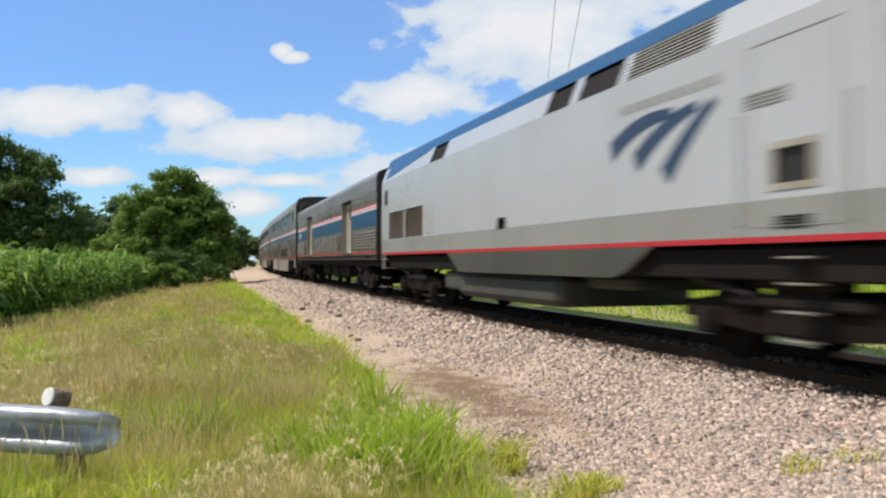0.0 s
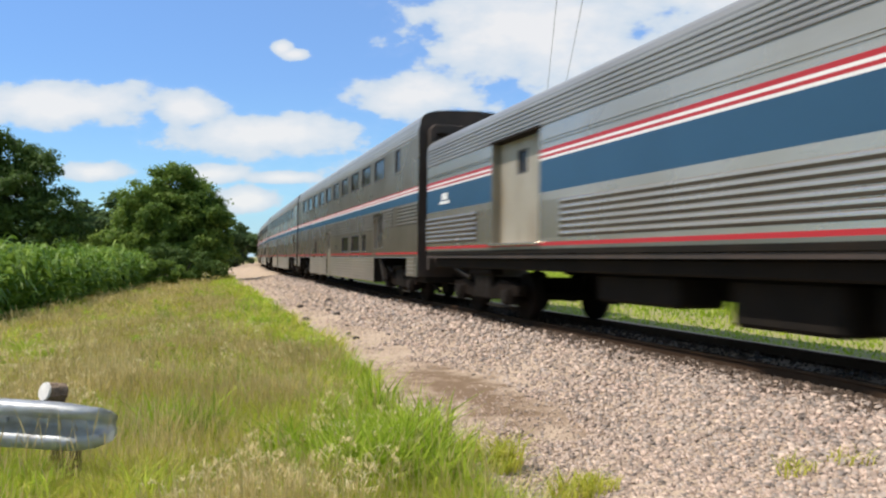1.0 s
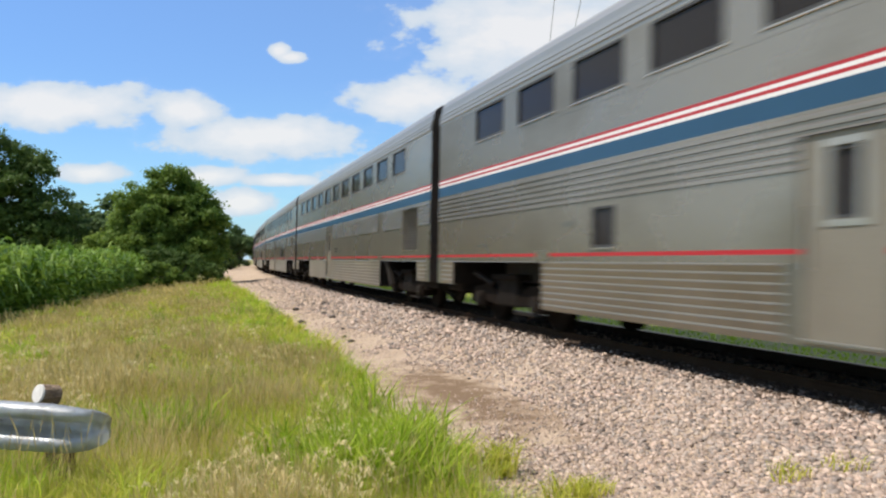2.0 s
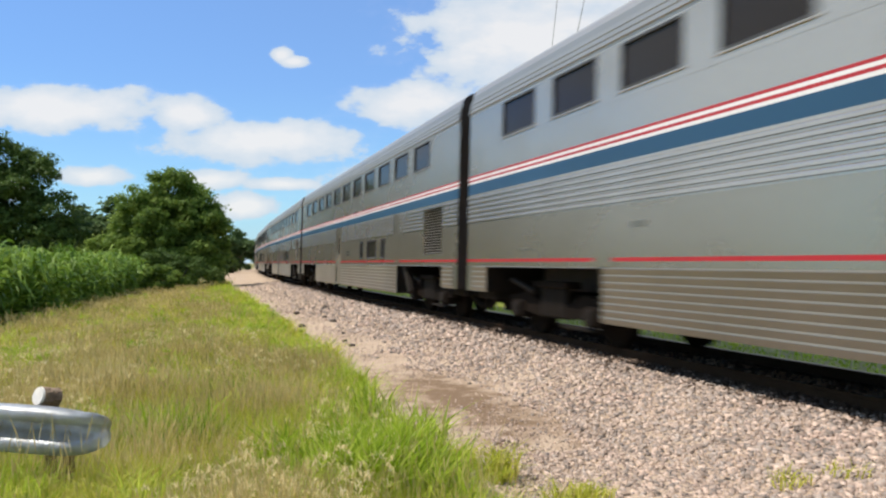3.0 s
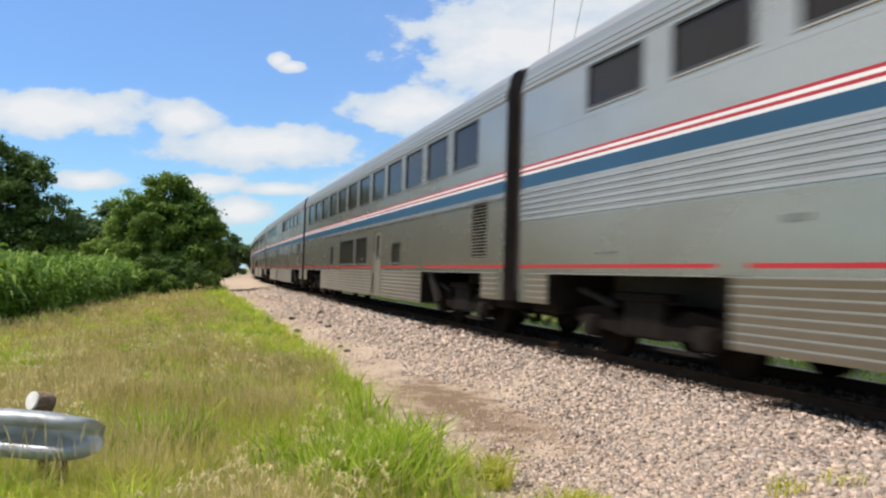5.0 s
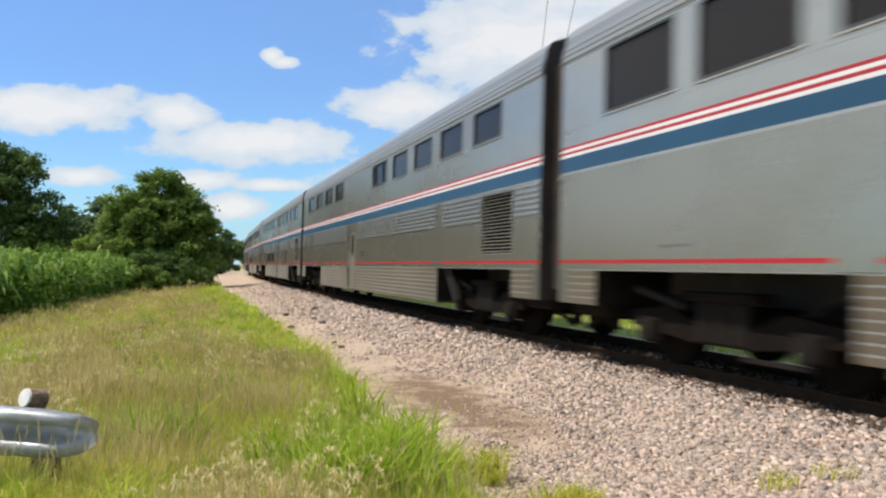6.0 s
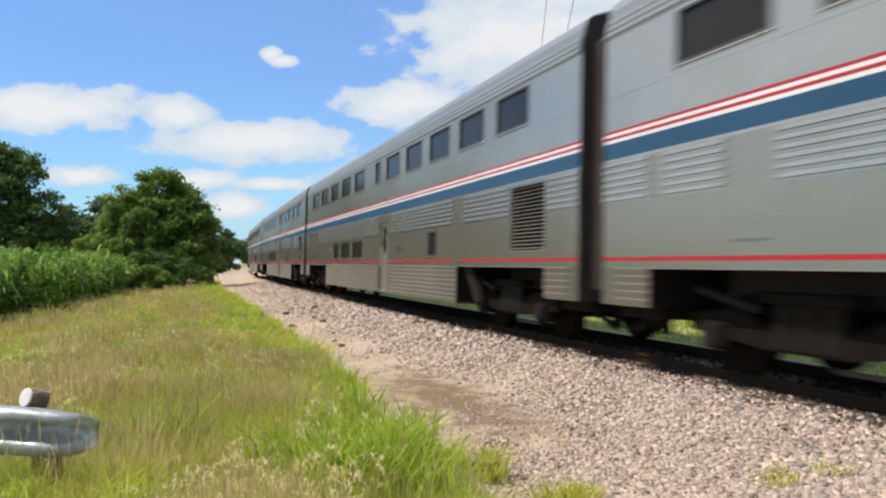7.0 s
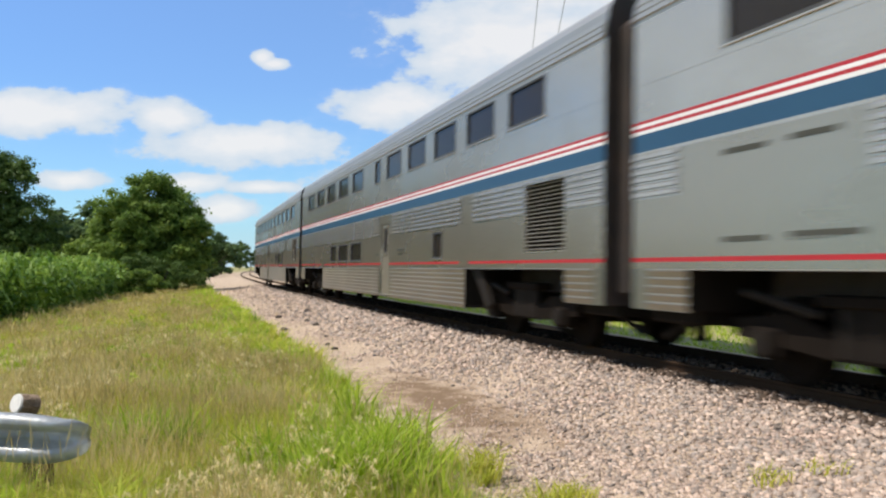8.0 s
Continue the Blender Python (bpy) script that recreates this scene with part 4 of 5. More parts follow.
part("beam", bm, GALV, rail_thing, "corrugated galvanised beam curled at its end")
for bx in (-2.66, -4.6):
    bm = bmesh.new()
    add_box(bm, bx - 0.075, bx + 0.075, 5.13, 5.28, -0.7, 0.22, 0.012)
    part("post", bm, WOOD, rail_thing, "square wooden post")
for bx in (-2.66, -2.95, -4.6):
    bm = bmesh.new()
    add_tube(bm, (bx, 5.0 - (bx + 2.6) * 0.12, 0.222), (bx, 4.93 - (bx + 2.6) * 0.12, 0.222), 0.022, 0.014, seg=8)
    part("bolt", bm, GALV, rail_thing)
log = thing("wooden_log", "short round wooden log with pale sawn end on a post", "log")
foot, top = Vector((-2.665, 5.165, 0.356)), Vector((-2.735, 5.05, 0.392))
bm = bmesh.new()
axis = (top - foot).normalized()
for k in range(6):
    add_tube(bm, foot.lerp(top - axis * 0.012, k / 6), foot.lerp(top - axis * 0.012, (k + 1) / 6), 0.066, 0.064, seg=26)
for vert in bm.verts:
    q = vert.co - foot
    off = q - axis * q.dot(axis)
    vert.co += off * (0.16 * noise.noise((off * 60.0) + axis * q.dot(axis) * 9.0))
part("shaft", bm, WOOD, log)
bm = bmesh.new()
add_tube(bm, top - axis * 0.012, top, 0.064, 0.060, seg=18)
part("cut_end", bm, WOOD_END, log, "pale sawn end")

# two power wires, high over the line
wires = thing("power_line", "pair of thin overhead power wires", "power line", kind="structure")
for off in (0.0, 0.95):
    cu = bpy.data.curves.new("wire", "CURVE")
    cu.dimensions, cu.bevel_depth, cu.bevel_resolution = "3D", 0.011, 1
    sp = cu.splines.new("POLY")
    sp.points.add(24)
    for i in range(25):
        f = i / 24
        sp.points[i].co = (2.0 + 10.5 * f + off, 8.0 + 95.0 * f, 10.3 + 2.4 * (2 * f - 0.8) ** 2 * 0.5, 1)
    cu.materials.append(WIRE)
    w_ob = new("wire", cu)
    w_ob.parent = wires


# ---- rolling stock. In a car's own space x runs towards its rear end, y towards the near side, z up from the rail
FLUTE_UP = [2.63 - i * 0.0933 for i in range(7)]
FLUTE_LOW = [1.215 - i * 0.098 for i in range(9)]


def flute_rows(tops, depth=0.014, up=True):
    """Heights and depths of a ribbed band: broad round ribs with narrow shadowed grooves."""
    rows = []
    for a, b in zip(tops, tops[1:]):
        w = a - b
        if up == 2:
            rows += [(a, 0.0), (a - 0.16 * w, depth * 1.5), (a - 0.40 * w, depth * 2.1), (a - 0.56 * w, depth * 2.1), (a - 0.94 * w, 0.0)]
            continue
        if up:
            rows += [(a, 0.0), (a - 0.12 * w, depth * 0.8), (a - 0.32 * w, depth * 1.25), (a - 0.66 * w, depth * 1.3), (a - 0.72 * w, 0.0)]
            continue
        rows += [(a, 0.0), (a - 0.17 * w, depth * 1.45), (a - 0.24 * w, depth * 1.6), (a - 0.93 * w, 0.002)]
    return rows + [(tops[-1], 0.0)]


def side_skin(bm, half, x_from, x_to, bands, holes, plain, y_sign=1, bold=False):
    """The skin of one side. bands: (z0, z1, slot, ribs or None); holes: (x0, x1, z0, z1) stay open;
    plain: (x0, x1, z0, z1) stretches where a ribbed band lies flat."""
    for z0, z1, slot, ribs in bands:
        rows = [(z, d) for z, d in flute_rows(ribs, up=2 if bold and z0 < 2.0 else z0 > 1.3)][::-1] if ribs else [(z0, 0.0), (z1, 0.0)]
        cuts = {z for h in holes for z in h[2:4] if z0 < z < z1}
        for z in sorted(cuts):
            zs = [r[0] for r in rows]
            if min(abs(z - q) for q in zs) > 1e-4:
                rows.append((z, float(np.interp(z, zs, [r[1] for r in rows]))))
                rows.sort()
        for (za, da), (zb, db) in zip(rows, rows[1:]):
            zm = (za + zb) / 2
            xs = sorted({x_from, x_to} | {x for h in holes + (plain if ribs else []) if h[2] < zm < h[3] for x in h[:2] if x_from < x < x_to})
            for xa, xb in zip(xs, xs[1:]):
                xm = (xa + xb) / 2
                if any(h[0] < xm < h[1] and h[2] < zm < h[3] for h in holes):
                    continue
                flat = ribs and any(h[0] < xm < h[1] and h[2] < zm < h[3] for h in plain)
                a, b = (0.0, 0.0) if flat else (da, db)
                q = [(xa, half + a, za), (xb, half + a, za), (xb, half + b, zb), (xa, half + b, zb)]
                f = bm.faces.new([bm.verts.new((x, y_sign * y, z)) for x, y, z in (q if y_sign < 0 else q[::-1])])
                # the ribs' undersides are darkened in colour for groove shade, with some soot
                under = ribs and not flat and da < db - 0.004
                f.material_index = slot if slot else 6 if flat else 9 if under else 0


def sweep(bm, section, xs, slot=0, slots=None):
    rows = [[bm.verts.new((x, y, z)) for y, z in section] for x in xs]
    for a, b in zip(rows, rows[1:]):
        for i in range(len(section) - 1):
            f = bm.faces.new((a[i], a[i + 1], b[i + 1], b[i]))
            f.material_index = slots[i] if slots else slot


_windows = {}


def window(parent, name, x0, x1, z0, z1, y, sill=True):
    """A window in its opening: rubber frame, bright sill strip, tinted pane set back."""
    key = (name, round(x1 - x0, 2), round(z1 - z0, 2))
    if key not in _windows:
        w, h, b = x1 - x0, z1 - z0, 0.035
        bm = bmesh.new()
        for bx in ((0, w, 0, b), (0, w, h - b, h), (0, b, b, h - b), (w - b, w, b, h - b)):
            add_box(bm, bx[0], bx[1], -0.05, 0.006, bx[2], bx[3])
        frame_mesh = mesh_of("window_frame", bm, GASKET)
        bm = bmesh.new()
        add_box(bm, b, w - b, -0.035, -0.027, b, h - b)
        pane_mesh = mesh_of("pane", bm, GLASS)
        bm = bmesh.new()
        add_box(bm, -0.04, w + 0.04, -0.01, 0.022, -0.03, -0.004, 0.004)
        sill_mesh = mesh_of("sill", bm, STEEL)
        _windows[key] = (frame_mesh, pane_mesh, sill_mesh)
    f, p, s = _windows[key]
    ob = part(name, f, None, parent, at=pose(x0, y, z0))
    part("pane", p, None, ob)
    if sill:
        part("sill", s, None, ob)
    return ob


def louvre(parent, x0, x1, z0, z1, y, count=17, slat=STEEL_ROOF, pitch_deg=20):
    bm = bmesh.new()
    add_box(bm, x0, x1, y - 0.14, y - 0.12, z0, z1, mi=0)
    for a in ((x0, x0 + 0.03, z0, z1), (x1 - 0.03, x1, z0, z1), (x0, x1, z0, z0 + 0.03), (x0, x1, z1 - 0.03, z1)):
        add_box(bm, a[0], a[1], y - 0.12, y + 0.004, a[2], a[3], mi=1)
    ob = part("louvre", mesh_of("louvre", bm, [BLACK, STEEL]), None, parent, "ventilation louvre with bright slats over a black opening")
    step = (z1 - z0 - 0.06) / count
    bm = bmesh.new()
    add_box(bm, 0.03, x1 - x0 - 0.03, -0.016, 0.016, -0.004, 0.004, m=pose(0, 0, 0, -pitch_deg))
    me = mesh_of("slat", bm, slat)
    for i in range(count):
        part("slat", me, None, ob, at=pose(x0, y - 0.035, z0 + 0.03 + step * (i + 0.5)))
    return ob


def wheel_mesh():
    bm = bmesh.new()
    add_tube(bm, (0, -0.065, 0), (0, 0.065, 0), 0.455, seg=28)
    add_tube(bm, (0, 0.03, 0), (0, 0.075, 0), 0.40, 0.36, seg=28)
    add_tube(bm, (0, 0.06, 0), (0, 0.16, 0), 0.12, seg=14)
    add_tube(bm, (0, -0.095, 0), (0, -0.06, 0), 0.485, seg=28)
    return mesh_of("wheel", bm, BOGIE)


WHEEL = wheel_mesh()


def bogie_meshes(base, heavy=False):
    """The pieces of a bogie: its bolster, and (name, mesh, places) of what hangs on it."""
    h = base / 2
    bm = bmesh.new()
    add_box(bm, -0.35, 0.35, -1.0, 1.0, 0.45, 0.8, 0.03)
    bolster = mesh_of("bogie", bm, BOGIE)
    pieces = []

    def piece(name, mat, places, build):
        q = bmesh.new()
        build(q)
        pieces.append((name, mesh_of(name, q, mat), places))

    both = [pose(0, 0, 0), pose(0, 0, 0, 0, 0, 180)]
    four = [pose(sx * h, 0, 0, 0, 0, r) for sx in (-1, 1) for r in (0, 180)]
    outline = [(-h - 0.45, 0.50), (-h - 0.45, 0.68), (-h + 0.35, 0.78), (-0.5, 0.60), (0.5, 0.60), (h - 0.35, 0.78), (h + 0.45, 0.68), (h + 0.45, 0.50), (h - 0.3, 0.42), (0.45, 0.36), (-0.45, 0.36), (-h + 0.3, 0.42)]
    piece("side_frame", BOGIE, both, lambda q: add_prism(q, outline, 1.02, 1.2))
    piece("axle_box", BOGIE, four, lambda q: add_box(q, -0.2, 0.2, 1.0, 1.27, 0.30, 0.62, 0.04))
    piece("axle_cap", DAMPER, four, lambda q: add_tube(q, (0, 1.26, 0.455), (0, 1.32, 0.455), 0.13, seg=14))
    piece("axle", BOGIE, [pose(-h, 0, 0), pose(h, 0, 0)], lambda q: add_tube(q, (0, -1.0, 0.455), (0, 1.0, 0.455), 0.08, seg=10))
    piece("spring", DAMPER, [pose(x, 0, 0, 0, 0, r) for x in (-0.3, 0.0, 0.3) for r in (0, 180)], lambda q: add_tube(q, (0, 1.14, 0.40), (0, 1.14, 0.88), 0.115, seg=12))
    piece("spring_beam", BOGIE, both, lambda q: add_box(q, -0.6, 0.6, 1.0, 1.3, 0.86, 0.98, 0.02))
    piece("damper", DAMPER, both, lambda q: add_tube(q, (0.55, 1.28, 0.78), (h + 0.2, 1.28, 0.98), 0.05, seg=8))
    piece("brake_bar", DAMPER, both, lambda q: add_box(q, -h - 0.05, -h + 0.9, 1.22, 1.26, 0.24, 0.29))
    if heavy:
        piece("equaliser", DAMPER, both, lambda q: add_box(q, -h + 0.5, h - 0.5, 1.201, 1.28, 0.66, 0.8, 0.03))
    return bolster, pieces


BOGIE_COACH, BOGIE_LOCO = bogie_meshes(2.6), bogie_meshes(2.85, True)


def bogie(parent, x, made, base):
    ob = part("bogie", made[0], None, parent, "grimy black four-wheeled bogie", at=pose(x, 0, 0))
    for name, me, places in made[1]:
        for at in places:
            part(name, me, None, ob, at=at)
    for wx in (-base / 2, base / 2):
        for wy in (-0.755, 0.755):
            part("wheel", WHEEL, None, ob, at=pose(wx, wy, 0.457, 0, 0, 0 if wy > 0 else 180))
    return ob


def diaphragm(parent, x, sign, z0, z1, half):
    """An arch of folded rubber round the gangway."""
    bm = bmesh.new()
    xs = [x + sign * d for d in (0.0, 0.05, 0.07, 0.12, 0.14, 0.19, 0.23)]
    grow = [0.0, 0.0, -0.03, -0.03, 0.0, 0.0, -0.02]
    rows = []
    for xx, g in zip(xs, grow):
        w, t = half + g, z1 + g
        out = [(-w, z0), (-w, t - 0.12), (-w + 0.12, t), (w - 0.12, t), (w, t - 0.12), (w, z0)]
        inn = [(w - 0.16, z0), (w - 0.16, t - 0.2), (-w + 0.16, t - 0.2), (-w + 0.16, z0)]
        rows.append([bm.verts.new((xx, y, z)) for y, z in out + inn])
    n = len(rows[0])
    for a, b in zip(rows, rows[1:]):
        for i in range(n):
            bm.faces.new((a[i], a[(i + 1) % n], b[(i + 1) % n], b[i]))
    bm.faces.new(rows[-1])
    bmesh.ops.recalc_face_normals(bm, faces=bm.faces[:])
    return part("diaphragm", bm, RUBBER, parent, "dark rubber gangway bellows")


ROOF = [(1.55, 4.30), (1.553, 4.345), (1.575, 4.36), (1.57, 4.42), (1.545, 4.43), (1.565, 4.445), (1.56, 4.51), (1.535, 4.52), (1.55, 4.535), (1.54, 4.60), (1.51, 4.61),
        (1.505, 4.72), (1.46, 4.83), (1.36, 4.92), (1.12, 5.0), (0.7, 5.05), (0.0, 5.08)]
STRIPES = [(3.012, 3.05, 2, None), (2.970, 3.012, 3, None), (2.930, 2.970, 2, None), (2.885, 2.930, 3, None), (2.665, 2.885, 1, None)]
CAR_MATS = [STEEL, BLUE, RED, WHITE, STEEL_DIRTY, RUBBER, SATIN, BLACK, BAGGAGE_ROOF, GROOVE_SHADE]
OLD_MATS = [STEEL_OLD, BLUE, RED, WHITE, STEEL_DIRTY, RUBBER, STEEL_OLD, BLACK, BAGGAGE_ROOF, GROOVE_SHADE]
LEN = 25.91


def superliner(label, upper, lower, door, sign, louvre_x, breaks, tall=False, thin_ribs=False, sign_mat=None, mats=None, slots=()):
    """A two-level coach. Stretches are in metres from its front coupling."""
    car = thing("railway_coach", label, "railway coach", "coaches of the train")
    o = LEN / 2
    x0, x1 = 0.30 - o, LEN - 0.30 - o
    uz0, uz1 = (3.37, 4.29) if tall else (3.62, 4.27)
    holes = [(a - o, b - o, uz0, uz1) for a, b in upper] + [(a - o, b - o, c, d) for a, b, c, d in lower]
    wells = [(1.35 - o, 5.35 - o, 0.0, 1.20), (20.35 - o, 24.55 - o, 0.0, 1.20)]
    ends = [(x0 - 0.01, wells[0][0] - 0.001, 0.0, 0.72), (wells[1][1] + 0.001, x1 + 0.01, 0.0, 0.72)]
    dh = [(door[0] - o, door[1] - o, 0.50, 2.42)]
    lv = [(louvre_x[0] - o, louvre_x[1] - o, 1.46, 2.60)] if louvre_x else []
    plain = [(a - o, b - o, 1.9, 2.7) for a, b in breaks]
    if thin_ribs:
        plain += [(0.3 - o, LEN - o, 2.07, 2.53)]
    bands = [(3.05, 4.30, 0, None), *STRIPES, (2.63, 2.665, 0, None), (2.07, 2.63, 0, FLUTE_UP), (1.35, 2.07, 6, None), (1.298, 1.35, 2, None), (1.215, 1.298, 6, None),
             (FLUTE_LOW[-1], 1.215, 4, FLUTE_LOW)]
    bm = bmesh.new()
    # the red line is broken over the bogie steps
    side_skin(bm, HALF, x0, x1, bands, holes + wells + ends + dh + lv, plain + [(0.3 - o, 0.55 - o, 0.4, 1.3), (door[0] - 0.2 - o, door[1] + 0.2 - o, 0.4, 1.3), (25.3 - o, 25.7 - o, 0.4, 1.3)])
    side_skin(bm, HALF, x0, x1, [(0.42, 4.30, 0, None)], [(h[0], h[1], 0.0, 1.2) for h in wells] + ends, [], -1)
    for xe, flip in ((x0, 1), (x1, -1)):
        sec = [(1.55, 0.72)] + [(y, z) for y, z in ROOF if z < 4.34 or z > 4.62]
        vs = [bm.verts.new((xe, y, z)) for y, z in sec] + [bm.verts.new((xe, -y, z)) for y, z in sec[-2::-1]]
        f = bm.faces.new(vs[::flip])
        f.material_index = 5
    add_box(bm, wells[0][1], wells[1][0], -1.50, 1.50, 0.43, 0.48, mi=5)
    for w in wells:
        add_box(bm, w[0], w[1], -1.52, 1.52, 1.22, 1.30, mi=7)
        add_box(bm, w[0] - 0.03, w[0], -1.54, 1.54, 0.44 if w[0] > 0 else 0.73, 1.28, mi=7)
        add_box(bm, w[1], w[1] + 0.03, -1.54, 1.54, 0.44 if w[0] < 0 else 0.73, 1.28, mi=7)
    add_box(bm, x0, x1, HALF - 0.01, HALF + 0.003, *((3.28, 3.288) if tall else (3.50, 3.508)), mi=0)
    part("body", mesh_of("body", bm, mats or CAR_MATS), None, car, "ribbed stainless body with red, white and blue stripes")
    bm = bmesh.new()
    sec = ROOF + [(-y, z) for y, z in ROOF[-2::-1]]
    sweep(bm, sec, [x0, x1])
    for i in range(5):
        add_box(bm, x0 + 3 + i * 4.6, x0 + 4.1 + i * 4.6, -0.5, 0.5, 5.02, 5.09, 0.02)
    part("roof", bm, STEEL_ROOF, car, "curved grey weathered steel roof")
    # partition behind the windows, with curtains
    bm = bmesh.new()
    add_box(bm, x0 + 0.05, x1 - 0.05, 0.28, 0.32, 0.5, 4.5)
    add_box(bm, x0 + 0.05, x1 - 0.05, 0.3, 1.5, 2.72, 2.80)
    part("interior_partition", bm, CURTAIN, car)
    for a, b in upper:
        window(car, "upper_window", a - o, b - o, uz0, uz1, HALF)
    for a, b, c, d in lower:
        window(car, "lower_window", a - o, b - o, c, d, HALF)
    # entrance door
    a, b = door[0] - o, door[1] - o
    bm = bmesh.new()
    m = (a + b) / 2
    add_holed_plate(bm, (a, b, 0.5, 2.42), (m - 0.17, m + 0.17, 1.62, 2.28), HALF - 0.06, HALF - 0.02)
    d_ob = part("door", bm, DOOR_GREY, car, "plain steel entrance door with a small window")
    window(d_ob, "door_window", m - 0.17, m + 0.17, 1.62, 2.28, HALF - 0.03, sill=False)
    bm = bmesh.new()
    for q in ((m - 0.25, m + 0.25, 2.29, 2.36), (m - 0.25, m + 0.25, 1.55, 1.61), (m - 0.25, m - 0.18, 1.61, 2.29), (m + 0.18, m + 0.25, 1.61, 2.29)):
        add_box(bm, q[0], q[1], HALF - 0.019, HALF - 0.006, q[2], q[3])
    part("window_trim", bm, STEEL, d_ob, "bright steel surround")
    bm = bmesh.new()
    add_tube(bm, (b - 0.09, HALF + 0.02, 1.15), (b - 0.09, HALF + 0.02, 1.75), 0.014, seg=8)
    add_box(bm, b - 0.1, b - 0.08, HALF - 0.04, HALF + 0.02, 1.15, 1.17)
    add_box(bm, b - 0.1, b - 0.08, HALF - 0.04, HALF + 0.02, 1.73, 1.75)
    part("grab_rail", bm, STEEL, d_ob)
    bm = bmesh.new()
    add_box(bm, a, b, HALF - 0.05, HALF + 0.05, 0.46, 0.50, 0.008)
    part("door_step", bm, STEEL_DIRTY, d_ob)
    if sign:
        bm = bmesh.new()
        m_ = 0.2 if sign_mat else 0.0
        add_box(bm, sign[0] - o + m_, sign[1] - o - m_, HALF + 0.001, HALF + 0.008, 1.64, 1.70)
        add_box(bm, sign[0] - o + 0.1 + m_, sign[1] - o - 0.1 - m_, HALF + 0.001, HALF + 0.008, 1.54, 1.60)
        if sign_mat:
            add_box(bm, sign[0] - o + 0.2, sign[1] - o - 0.2, HALF + 0.001, HALF + 0.006, 1.50, 1.78)
        part("car_sign", bm, sign_mat or LOCO_DARK, car, "small sign beside the door")
    if louvre_x:
        louvre(car, louvre_x[0] - o, louvre_x[1] - o, 1.46, 2.60, HALF)
    # access panels, vents and small marks
    for x, z, w, h in ((22.6, 1.50, 0.5, 0.03), (12.0, 1.55, 0.3, 0.06), (19.3, 1.75, 0.35, 0.08), *slots):
        bm = bmesh.new()
        add_box(bm, x - o, x + w - o, HALF + 0.001, HALF + 0.007, z, z + h, 0.002)
        part("vent_slot", bm, LOCO_DARK if (x, z, w, h) in slots else STEEL_DIRTY, car)
    for bx in (3.35, 22.45):
        bogie(car, bx - o, BOGIE_COACH, 2.6)
    for x, s in ((5.25 - o, -1),):
        bm = bmesh.new()
        add_prism(bm, [(x, 1.2), (x + s * 0.5, 1.2), (x + s * 0.95, 0.55), (x + s * 0.75, 0.45), (x + s * 0.45, 0.8)], 1.36, 1.46)
        part("step_bracket", bm, DAMPER, car)
    for xa in (5.2, 20.1):
        bm = bmesh.new()
        add_box(bm, xa - o, xa + 0.5 - o, HALF + 0.001, HALF + 0.008, 1.22, 1.40)
        part("cover_plate", bm, SATIN, car)
    for xa, xb in ((5.5, 9.5), (10.0, 16.0), (16.4, 20.2)):
        bm = bmesh.new()
        add_box(bm, xa - o, xb - o, -0.9, 1.0, 0.40, 0.47, 0.01)
        part("floor_pan", bm, BLACK, car)
    for xe, sg in ((x0, -1), (x1, 1)):
        diaphragm(car, xe + sg * 0.001, sg, 0.9, 4.62, 1.32)
        # black block added to keep the space under the coach end dark
        bm = bmesh.new()
        add_box(bm, min(xe - sg * 0.05, xe - sg * 0.95), max(xe - sg * 0.05, xe - sg * 0.95), -1.25, 1.3, 0.56, 0.78, 0.03)
        part("end_dark_block", bm, BLACK, car, "black block added under the coach end")
        bm = bmesh.new()
        add_tube(bm, (xe - sg * 0.5, 1.05, 0.62), (xe + sg * 0.1, 0.95, 0.34), 0.05, seg=8)
        add_tube(bm, (xe - sg * 0.25, 0.7, 0.60), (xe - sg * 0.25, 0.7, 0.32), 0.09, seg=10)
        part("brake_hose", bm, BLACK, car)
        bm = bmesh.new()
        add_box(bm, min(xe, xe + sg * 0.28), max(xe, xe + sg * 0.28), -0.2, 0.2, 0.55, 0.9, 0.03)
        add_tube(bm, (xe, 0.55, 0.75), (xe + sg * 0.26, 0.5, 0.35), 0.03, seg=8)
        part("coupler", bm, BLACK, car)
    return car


def steps(start, pitch, n, w, skip=()):
    return [(start + pitch * i, start + pitch * i + w) for i in range(n) if i not in skip]


